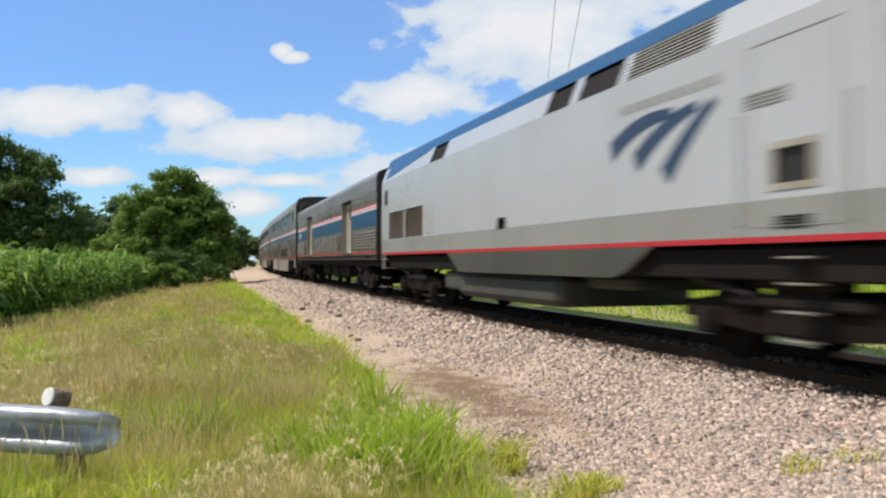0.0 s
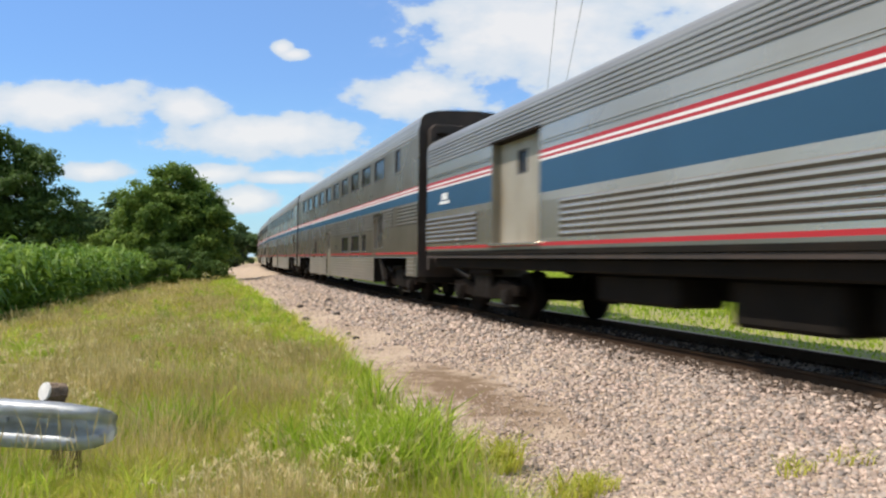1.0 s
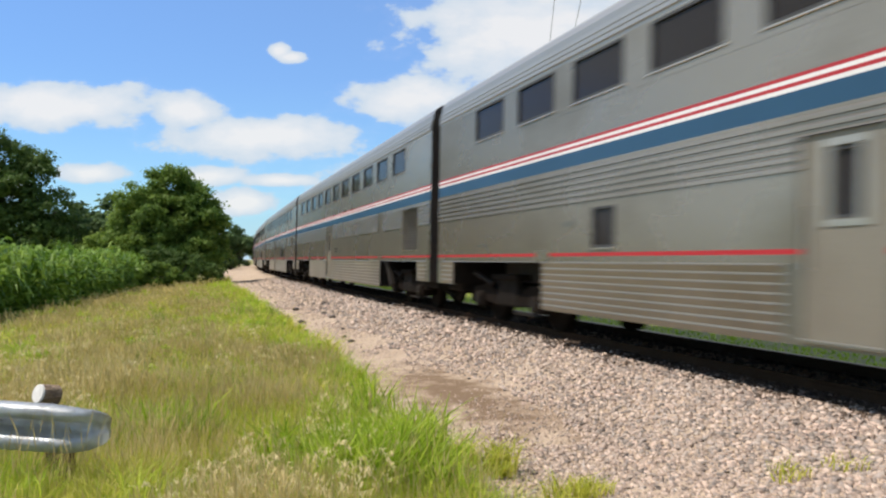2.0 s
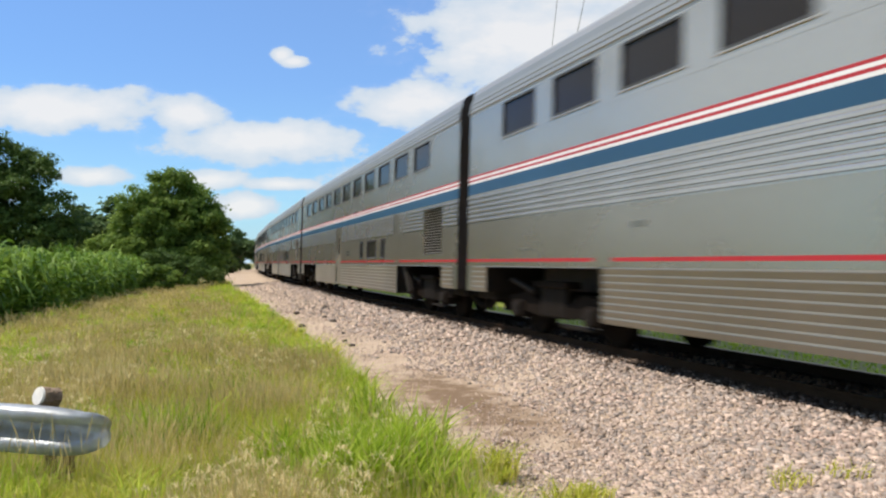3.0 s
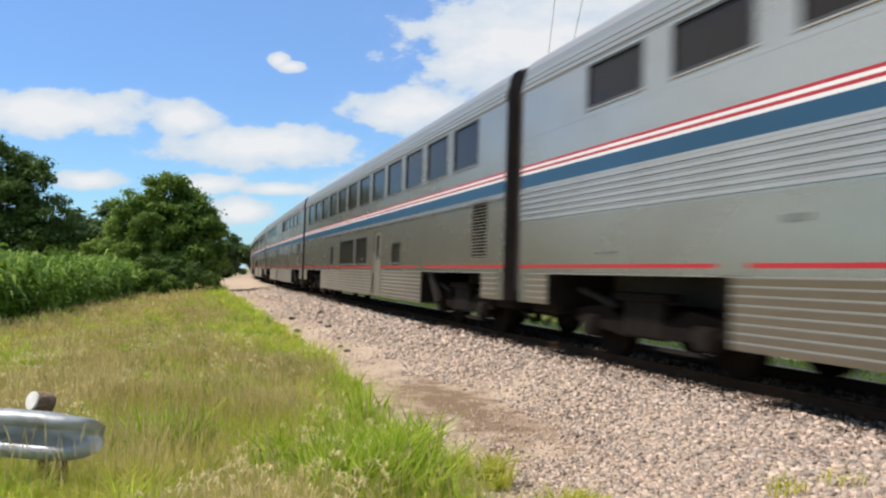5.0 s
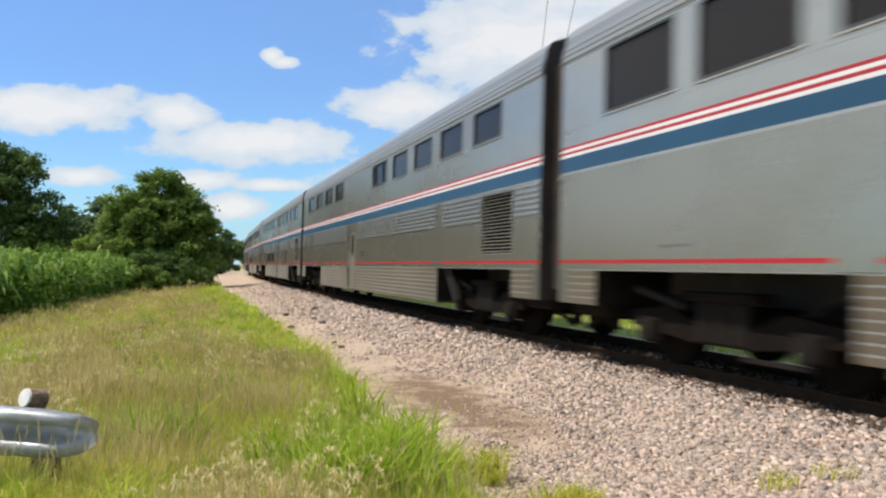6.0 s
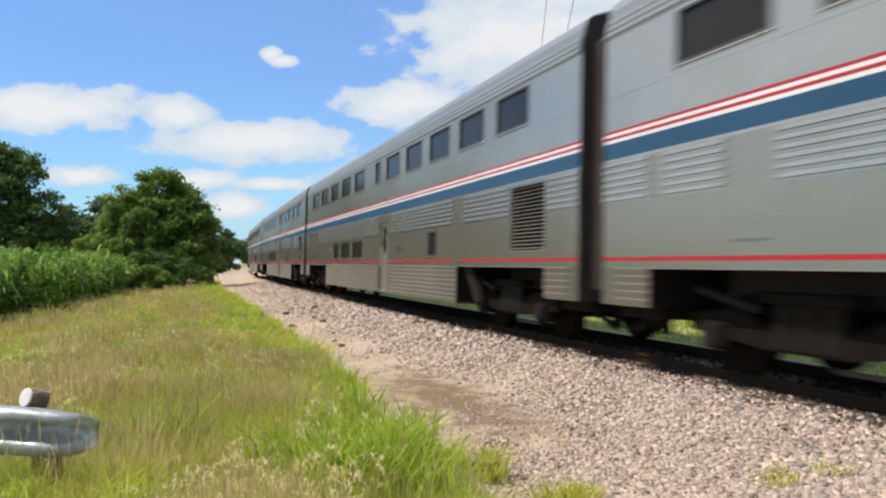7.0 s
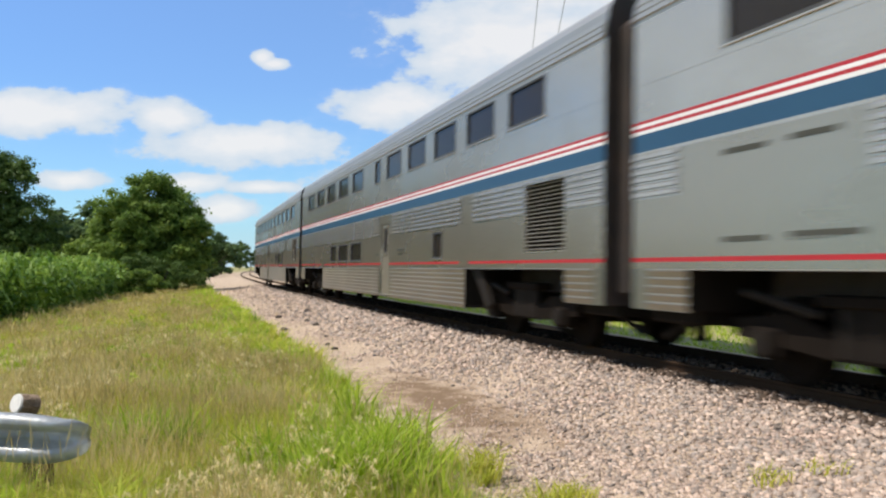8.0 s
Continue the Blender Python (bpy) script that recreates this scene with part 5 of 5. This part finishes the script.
LOWZ = (1.42, 2.0)
trio = [(6.85, 7.4, *LOWZ), (8.05, 9.4, *LOWZ), (9.95, 10.5, *LOWZ)]
sleeper_up = steps(2.05, 1.98, 5, 1.35) + [(12.0, 12.6)] + steps(14.05, 2.12, 5, 1.45)
sleeper_low = [(6.75, 7.35, *LOWZ), (14.15, 15.6, *LOWZ), (16.1, 17.5, *LOWZ), (17.95, 18.9, *LOWZ)]
MARK_BLUE = material("blue_sign_paint", (0.045, 0.07, 0.24), 0.5)
S, CAR_ROWS = 18.945, []
D = "two-level ribbed stainless steel coach, "
coaches = [
    superliner(D + "first behind the baggage car", [(2.2, 2.75)] + steps(4.1, 1.99, 10, 1.38), [(6.7, 7.3, *LOWZ), (7.9, 9.3, *LOWZ), (9.9, 11.3, *LOWZ), (18.2, 18.8, *LOWZ)], (13.95, 14.95), (12.3, 12.9), (4.2, 5.5), [(2.4, 3.0)], mats=OLD_MATS),
    superliner(D + "no windows below", steps(2.7, 1.99, 11, 1.35), [], (14.25, 15.2), (12.7, 13.4), (1.35, 2.85), [(5.2, 5.75), (13.9, 15.4)]),
    superliner(D + "three lower windows", steps(2.5, 2.01, 11, 1.4), trio, (14.1, 14.95), (12.3, 13.0), (1.35, 2.85), [(5.25, 5.8), (13.9, 15.1)]),
    superliner(D + "three lower windows and a blue sign", steps(2.15, 1.99, 11, 1.4), [(a - 0.15, b - 0.15, c, d) for a, b, c, d in trio], (13.9, 14.7), (12.0, 12.75), (1.4, 2.9), [(5.0, 5.6), (13.7, 14.9)], sign_mat=MARK_BLUE),
    superliner(D + "tall lounge windows above", steps(1.7, 1.93, 12, 1.5), [(7.4, 8.3, *LOWZ), (11.5, 13.2, 1.42, 2.3), (13.6, 16.1, 1.42, 2.3), (17.55, 18.15, 1.42, 2.15)], (9.6, 10.5), None, (1.1, 2.0), [(20.0, 25.5)], tall=True, thin_ribs=True),
    superliner(D + "a blank stretch between upper windows", steps(1.95, 2.03, 5, 1.4) + [(10.55, 11.8)] + steps(16.2, 2.13, 4, 1.5), [], (13.95, 14.9), (12.5, 13.2), (1.35, 2.8), [(5.1, 5.5), (13.7, 15.2), (22.5, 23.25), (24.3, 24.6)]),
    superliner(D + "sleeping car with one narrow window", sleeper_up, sleeper_low, (10.95, 11.75), (9.6, 10.15), (1.35, 2.7), [(5.0, 5.6), (10.7, 12.0), (22.2, 24.75)], slots=((23.4, 2.43, 0.6, 0.06), (22.55, 2.45, 0.55, 0.06), (23.4, 1.50, 0.6, 0.06), (22.3, 1.52, 0.8, 0.06))),
    superliner(D + "sleeper with four lower windows", sleeper_up, sleeper_low, (10.95, 11.75), (9.6, 10.15), (1.35, 2.7), [(5.0, 5.6), (10.7, 12.0)]),
    superliner(D + "last of the train", steps(2.3, 2.0, 11, 1.4), trio, (14.0, 14.9), (12.2, 12.9), (1.35, 2.85), [(5.1, 5.7), (13.8, 15.0)]),
]
for i, c in enumerate(coaches):
    CAR_ROWS.append((c, S + LEN * (i + 1.5)))


def baggage_car():
    """A single-level car with two wide recessed doors; 22.2 m over couplings."""
    L = 22.2
    car = thing("baggage_car", "single-level stainless steel baggage car with broad blue stripe and tan doors", "baggage car", "coaches of the train")
    o = L / 2
    x0, x1 = 0.30 - o, L - 0.30 - o
    doors = [(4.75, 6.65), (15.65, 17.7)]
    dh = [(a - o, b - o, 1.48, 3.40) for a, b in doors]
    ribs = [2.16 - i * 0.104 for i in range(7)]
    top = [3.86 - i * 0.075 for i in range(7)]
    plain = [(a - 0.8 - o, b + 0.8 - o, 1.5, 2.2) for a, b in doors]
    bands = [(3.86, 3.90, 8, None), (top[-1], 3.86, 8, top), (3.02, top[-1], 0, None), (2.96, 3.02, 2, None), (2.92, 2.96, 3, None), (2.875, 2.92, 2, None), (2.835, 2.875, 3, None), (2.30, 2.835, 1, None),
             (2.16, 2.30, 0, None), (ribs[-1], 2.16, 0, ribs), (1.47, ribs[-1], 0, None), (1.41, 1.47, 2, None), (1.36, 1.41, 4, None), (1.28, 1.36, 7, None)]
    bm = bmesh.new()
    side_skin(bm, HALF - 0.03, x0, x1, bands, dh, plain, bold=True)
    side_skin(bm, HALF - 0.03, x0, x1, [(1.28, 3.9, 0, None)], [], [], -1)
    roof = [(1.52, 3.90), (1.49, 3.98), (1.40, 4.06), (1.2, 4.14), (0.8, 4.21), (0.0, 4.25)]
    for xe, flip in ((x0, 1), (x1, -1)):
        sec = [(1.52, 1.28)] + roof
        vs = [bm.verts.new((xe, y, z)) for y, z in sec] + [bm.verts.new((xe, -y, z)) for y, z in sec[-2::-1]]
        bm.faces.new(vs[::flip]).material_index = 5
    add_box(bm, x0, x1, -1.5, 1.5, 1.2, 1.27, mi=5)
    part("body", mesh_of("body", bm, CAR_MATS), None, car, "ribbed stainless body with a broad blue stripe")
    for z in (3.12, 3.17):
        for xa, xb in ((x0, dh[0][0] - 0.06), (dh[0][1] + 0.06, dh[1][0] - 0.06), (dh[1][1] + 0.06, x1)):
            bm = bmesh.new()
            add_box(bm, xa, xb, 1.521, 1.535, z, z + 0.02)
            part("gutter_strip", bm, STEEL, car)
    bm = bmesh.new()
    sweep(bm, roof + [(-y, z) for y, z in roof[-2::-1]], [x0, x1])
    part("roof", bm, BAGGAGE_ROOF, car, "low curved dark grey roof")
    for x in (4.0, 8.4, 12.6, 17.0):
        bm = bmesh.new()
        add_box(bm, x - 0.35 - o, x + 0.35 - o, -0.3, 0.3, 4.2, 4.34, 0.05)
        part("roof_vent", bm, STEEL_DIRTY, car)
    for a, b in doors:
        a, b = a - o, b - o
        bm = bmesh.new()
        y = HALF - 0.20
        wa, wb = (a + b) / 2 - 0.22, (a + b) / 2 + 0.22
        add_holed_plate(bm, (a, b, 1.48, 3.4), (wa, wb, 2.75, 3.2), y - 0.05, y)
        ob = part("sliding_door", bm, DOOR_TAN, car, "tan-stained recessed sliding door with a small window")
        window(ob, "door_window", wa, wb, 2.75, 3.2, y - 0.01, sill=False)
        for bx in ((a - 0.04, a), (b, b + 0.04)):
            bm = bmesh.new()
            add_box(bm, bx[0], bx[1], y - 0.05, HALF - 0.028, 1.44, 3.40)
            part("door_jamb", bm, STEEL_DIRTY, ob)
        bm = bmesh.new()
        add_box(bm, a - 0.04, b + 0.04, y - 0.05, HALF + 0.015, 3.40, 3.45)
        part("door_head", bm, BLACK, ob)
        bm = bmesh.new()
        add_box(bm, a - 0.1, b + 0.1, y - 0.04, HALF + 0.03, 1.43, 1.478, 0.008)
        part("door_sill", bm, STEEL, ob)
        bm = bmesh.new()
        add_box(bm, a + 0.12, a + 0.16, y, y + 0.04, 2.0, 2.35, 0.006)
        part("door_handle", bm, STEEL_DIRTY, ob)
    bm = bmesh.new()
    add_box(bm, 20.2 - o, 20.9 - o, 1.521, 1.526, 2.45, 2.52)
    add_box(bm, 20.35 - o, 20.75 - o, 1.521, 1.526, 2.55, 2.70)
    part("round_mark", bm, WHITE, car, "pale mark on the blue stripe")
    bm = bmesh.new()
    add_box(bm, x0 + 0.2, x1 - 0.2, -1.35, 1.35, 0.98, 1.2, 0.03)
    part("underframe", bm, BLACK, car)
    for xa, xb, z in ((7.2, 9.4, 0.5), (9.8, 11.4, 0.42), (12.4, 14.4, 0.55)):
        bm = bmesh.new()
        add_box(bm, xa - o, xb - o, 0.3, 1.12, z, 0.979, 0.05)
        part("equipment_box", bm, BLACK, car)
    for x in (8.0, 10.5, 13.0):
        bm = bmesh.new()
        add_tube(bm, (x - o, -1.2, 0.75), (x + 1.2 - o, -1.2, 0.75), 0.22, seg=12)
        part("air_tank", bm, BLACK, car)
    for bx in (3.3, L - 3.3):
        bogie(car, bx - o, BOGIE_COACH, 2.6)
    for xe, sg in ((x0, -1), (x1, 1)):
        diaphragm(car, xe + sg * 0.001, sg, 1.1, 3.85, 1.25)
        bm = bmesh.new()
        add_box(bm, min(xe, xe + sg * 0.28), max(xe, xe + sg * 0.28), -0.2, 0.2, 0.6, 0.95, 0.03)
        part("coupler", bm, BLACK, car)
    return car


CAR_ROWS.append((baggage_car(), S + LEN - 11.1))


def locomotive():
    """A diesel engine 21 m long; stretches are metres from its rear end, forwards."""
    car = thing("locomotive", "white diesel locomotive with blue roof, red line and blue swoosh", "locomotive")
    L = 21.0
    X = lambda u: L / 2 - u
    W = 1.53
    xr, xf = X(0.42), X(L - 0.3)
    mats = [LOCO_WHITE, LOCO_GREY, RED, LOCO_DARK, LOCO_BLUE, BLACK]
    holes = [(X(2.95), X(1.35), 1.80, 2.58), (X(4.75), X(3.1), 1.80, 2.58), (X(17.5), X(16.85), 1.86, 2.35), (X(10.1), X(9.7), 1.76, 1.98)]
    wells = [(X(20.3), X(0.9), 0.0, 1.34)]
    bands = [(1.78, 3.58, 0, None), (1.405, 1.78, 1, None), (1.34, 1.405, 2, None), (0.92, 1.34, 3, None)]
    bm = bmesh.new()
    side_skin(bm, W, xf, xr, bands, holes + wells, [])
    side_skin(bm, W, xf, xr, [(0.92, 3.58, 0, None)], [], [], -1)
    # upper slope and roof
    lo, up = [(W, 3.58), (1.36, 4.0)], [(1.36, 4.0), (1.25, 4.25), (1.05, 4.38), (0.0, 4.44)]
    slots = [(X(5.35), X(6.4)), (X(11.75), X(12.6)), (X(12.85), X(14.0)), (X(14.2), X(15.92))]
    cuts = sorted([xr, xf, X(1.2)] + [q for s in slots for q in s])
    for a, b in zip(cuts, cuts[1:]):
        inside = any(min(s) - 1e-6 <= a and b <= max(s) + 1e-6 for s in slots)
        if not inside:
            sweep(bm, lo, [a, b], 0)
    tri = [bm.verts.new(p) for p in ((X(0.9), 1.366 + 0.006, 4.0), (X(5.2), 1.372, 4.0), (X(0.9), 1.525, 3.62))]
    bm.faces.new(tri).material_index = 4
    sweep(bm, up, [xf, xr], 4)
    sweep(bm, [(-y, z) for y, z in (lo + up[1:])[::-1]], [xf, xr], 4)
    sec = [(W, 0.92)] + lo + up[1:]
    for xe, flip in ((xr, -1), (xf, 1)):
        vs = [bm.verts.new((xe, y, z)) for y, z in sec] + [bm.verts.new((xe, -y, z)) for y, z in sec[-2::-1]]
        bm.faces.new(vs[::flip]).material_index = 0
    for s in slots:
        a, b = min(s), max(s)
        vs = [bm.verts.new(p) for p in ((a, W - 0.1, 3.50), (b, W - 0.1, 3.50), (b, 1.24, 4.0), (a, 1.24, 4.0))]
        bm.faces.new(vs).material_index = 5
        for x in (a, b):
            bm.faces.new([bm.verts.new(p) for p in ((x, W, 3.58), (x, 1.36, 4.0), (x, 1.24, 4.0), (x, W - 0.1, 3.50))]).material_index = 5
    for a, b, z0, z1 in holes:
        add_box(bm, a, b, W - 0.12, W - 0.1, z0, z1, mi=5)
    add_box(bm, xr, xr + 0.06, -1.2, 1.2, 1.3, 3.7, 0.02, mi=0)
    part("body", mesh_of("body", bm, mats), None, car, "silver-white painted body with grey sill band")
    bm = bmesh.new()
    add_box(bm, xf + 0.05, xr - 0.05, -1.45, 1.40, 0.95, 1.3, 0.02)
    part("underframe", bm, BLACK, car, "black underframe")
    bm = bmesh.new()
    add_prism(bm, [(X(6.7), 1.338), (X(7.5), 0.92), (X(13.8), 0.92), (X(14.15), 1.0), (X(14.8), 1.338)], W - 0.06, W - 0.001)
    part("side_sill", bm, LOCO_DARK, car, "dark grey skirt with slanted ends")
    for u0, u1, z0, z1 in ((16.95, 17.4, 1.48, 1.62), (18.3, 19.0, 3.0, 3.3), (16.5, 17.1, 2.75, 2.92)):
        bm = bmesh.new()
        for j in range(4):
            add_box(bm, X(u1), X(u0), W + 0.001, W + 0.010, z0 + (z1 - z0) * j / 4, z0 + (z1 - z0) * (j + 0.6) / 4)
        part("side_vent", bm, DAMPER if z0 < 1.6 else LOCO_GREY, car, "small slatted vent")
    # grilles
    for i, (a, b, z0, z1) in enumerate(holes[:2]):
        bm = bmesh.new()
        n = 16
        for j in range(n):
            z = z0 + (z1 - z0) * (j + 0.5) / n
            add_box(bm, a, b, -0.02, 0.02, -0.004, 0.004, m=pose(0, W - 0.03, z, -35))
        part("side_grille", bm, GRILLE, car, "dark brown slatted air intake")
    bm = bmesh.new()
    a, b = sorted(slots[3])
    for j in range(8):
        f = (j + 0.5) / 8
        add_box(bm, a, b, -0.006, 0.006, -0.007, 0.007, m=pose(0, W - 0.17 * f, 3.58 + 0.42 * f, -22))
    part("roof_grille", bm, WHITE, car, "pale slatted radiator grille")
    for a, b in slots[:3]:
        bm = bmesh.new()
        add_box(bm, min(a, b), max(a, b), -0.01, 0.01, 0.03, 0.42, m=pose(0, W - 0.03, 3.55, 22))
        part("engine_window", bm, DAMPER, car, "dark brown open engine-room bay")
    # swoosh of three curved ribbons in place of the emblem
    for u0, z0, u1, z1, sag in ((13.85, 2.66, 15.25, 2.97, 0.16), (14.45, 2.44, 15.72, 2.97, 0.12), (15.1, 2.20, 16.02, 2.97, 0.06)):
        bm = bmesh.new()
        up_, dn = [], []
        du, dz = u1 - u0, z1 - z0
        ll = math.hypot(du, dz)
        for i in range(10):
            f = i / 9
            bow = sag * 4 * f * (1 - f) * 0.7
            u, z = u0 + du * f - dz / ll * bow, z0 + dz * f + du / ll * bow
            ww = 0.14 * (1 - 0.55 * f)
            up_.append((X(u - dz / ll * ww), z + du / ll * ww))
            dn.append((X(u + dz / ll * ww), z - du / ll * ww))
        add_prism(bm, up_ + dn[::-1], W + 0.001, W + 0.006)
        part("emblem_blade", bm, LOGO_BLUE, car, "dark blue curved stripe")
    for i in range(9):
        bm = bmesh.new()
        add_box(bm, X(14.1 + i * 0.23 + 0.16), X(14.1 + i * 0.23), W + 0.001, W + 0.005, 3.13, 3.25)
        part("letter_bar", bm, LOCO_GREY, car, "grey bar in place of a letter")
    # doors, hatches, handrails
    for u0, u1, z0, z1 in ((0.75, 1.15, 1.5, 3.3), (16.6, 17.75, 1.5, 3.4), (5.1, 5.55, 1.85, 2.5), (18.2, 19.2, 1.6, 3.4)):
        bm = bmesh.new()
        for bx in ((u0, u1, z0, z0 + 0.014), (u0, u1, z1 - 0.014, z1), (u0, u0 + 0.014, z0 + 0.014, z1 - 0.014), (u1 - 0.014, u1, z0 + 0.014, z1 - 0.014)):
            add_box(bm, X(bx[1]), X(bx[0]), W + 0.001, W + 0.006, bx[2], bx[3])
        part("hatch_outline", bm, LOCO_GREY, car)
    bm = bmesh.new()
    add_box(bm, X(17.43), X(16.92), W - 0.05, W - 0.04, 1.93, 2.28)
    ob = part("side_window", bm, GLASS, car)
    bm = bmesh.new()
    for q in ((16.85, 16.92, 1.86, 2.35), (17.43, 17.5, 1.86, 2.35), (16.92, 17.43, 1.86, 1.93), (16.92, 17.43, 2.28, 2.35)):
        add_box(bm, X(q[1]), X(q[0]), W - 0.06, W + 0.012, q[2], q[3])
    part("window_frame", bm, DOOR_TAN, ob, "brown-stained window frame")
    bm = bmesh.new()
    add_box(bm, X(1.12), X(0.78), W + 0.001, W + 0.012, 2.85, 3.28, 0.004)
    part("rear_window", bm, GLASS, car, "small dark window by the rear door")
    for u in (0.62, 16.45, 17.9):
        bm = bmesh.new()
        add_tube(bm, (X(u), W + 0.05, 1.5), (X(u), W + 0.05, 2.7), 0.011, seg=8)
        for z in (1.52, 2.68):
            add_tube(bm, (X(u), W, z), (X(u), W + 0.05, z), 0.012, seg=6)
        part("handrail", bm, STEEL, car)
    for u in (0.75, 17.2):
        for z in (0.36, 0.64, 0.92, 1.18):
            bm = bmesh.new()
            add_box(bm, X(u + 0.2), X(u - 0.2), 1.32, 1.55, z, z + 0.022, 0.006)
            part("step", bm, STEEL, car, "bright steel footstep")
    bm = bmesh.new()
    add_box(bm, X(11.9), X(7.0), -1.3, 1.36, 0.38, 0.92, 0.12)
    add_box(bm, X(13.6), X(12.2), -1.0, 1.0, 0.72, 0.92, 0.05)
    add_box(bm, X(6.9), X(5.9), -1.2, 1.3, 0.5, 0.92, 0.05)
    part("fuel_tank", bm, LOCO_DARK, car, "dark grey fuel tank")
    bm = bmesh.new()
    add_tube(bm, (X(8.0), 0.3, 4.4), (X(8.9), 0.3, 4.4), 0.16, seg=12)
    part("horn", bm, LOCO_BLUE, car)
    bm = bmesh.new()
    add_box(bm, X(15.5), X(12.5), -0.8, 0.8, 4.38, 4.48, 0.03)
    part("roof_hatch", bm, LOCO_BLUE, car)
    for u in (3.35, 16.9):
        bogie(car, X(u), BOGIE_LOCO, 2.85)
    bm = bmesh.new()
    add_box(bm, xr, X(0.02), -0.2, 0.2, 0.6, 0.95, 0.03)
    add_box(bm, xr, xr + 0.22, -0.75, 0.75, 1.4, 3.5, 0.03)
    part("coupler", bm, BLACK, car)
    return car


CAR_ROWS.append((locomotive(), S + LEN - 22.2 - 10.5))


# ---- the train runs by, slowing a little
SPEED = 27.29
DRIFT = [(0.0, 0.28), (0.5, 0.26), (1.0, 0.38), (1.5, 0.58), (2.2, 0.25), (3.0, -0.08), (3.5, -0.15), (4.0, -0.12), (4.5, 0.06), (5.2, -0.08), (6.0, -0.28), (6.5, -0.28), (7.0, -0.12), (7.5, 0.10), (8.0, 0.38)]


def motions():
    for ob, s0 in CAR_ROWS:
        rows = []
        for t, d in DRIFT:
            s = s0 + d - SPEED * t
            (x, y), h = line(s)
            rows.append((t, pose(x, y, -0.042, math.degrees(CANT), 0, 90 + math.degrees(h))))
        walk(ob, rows)


motions()
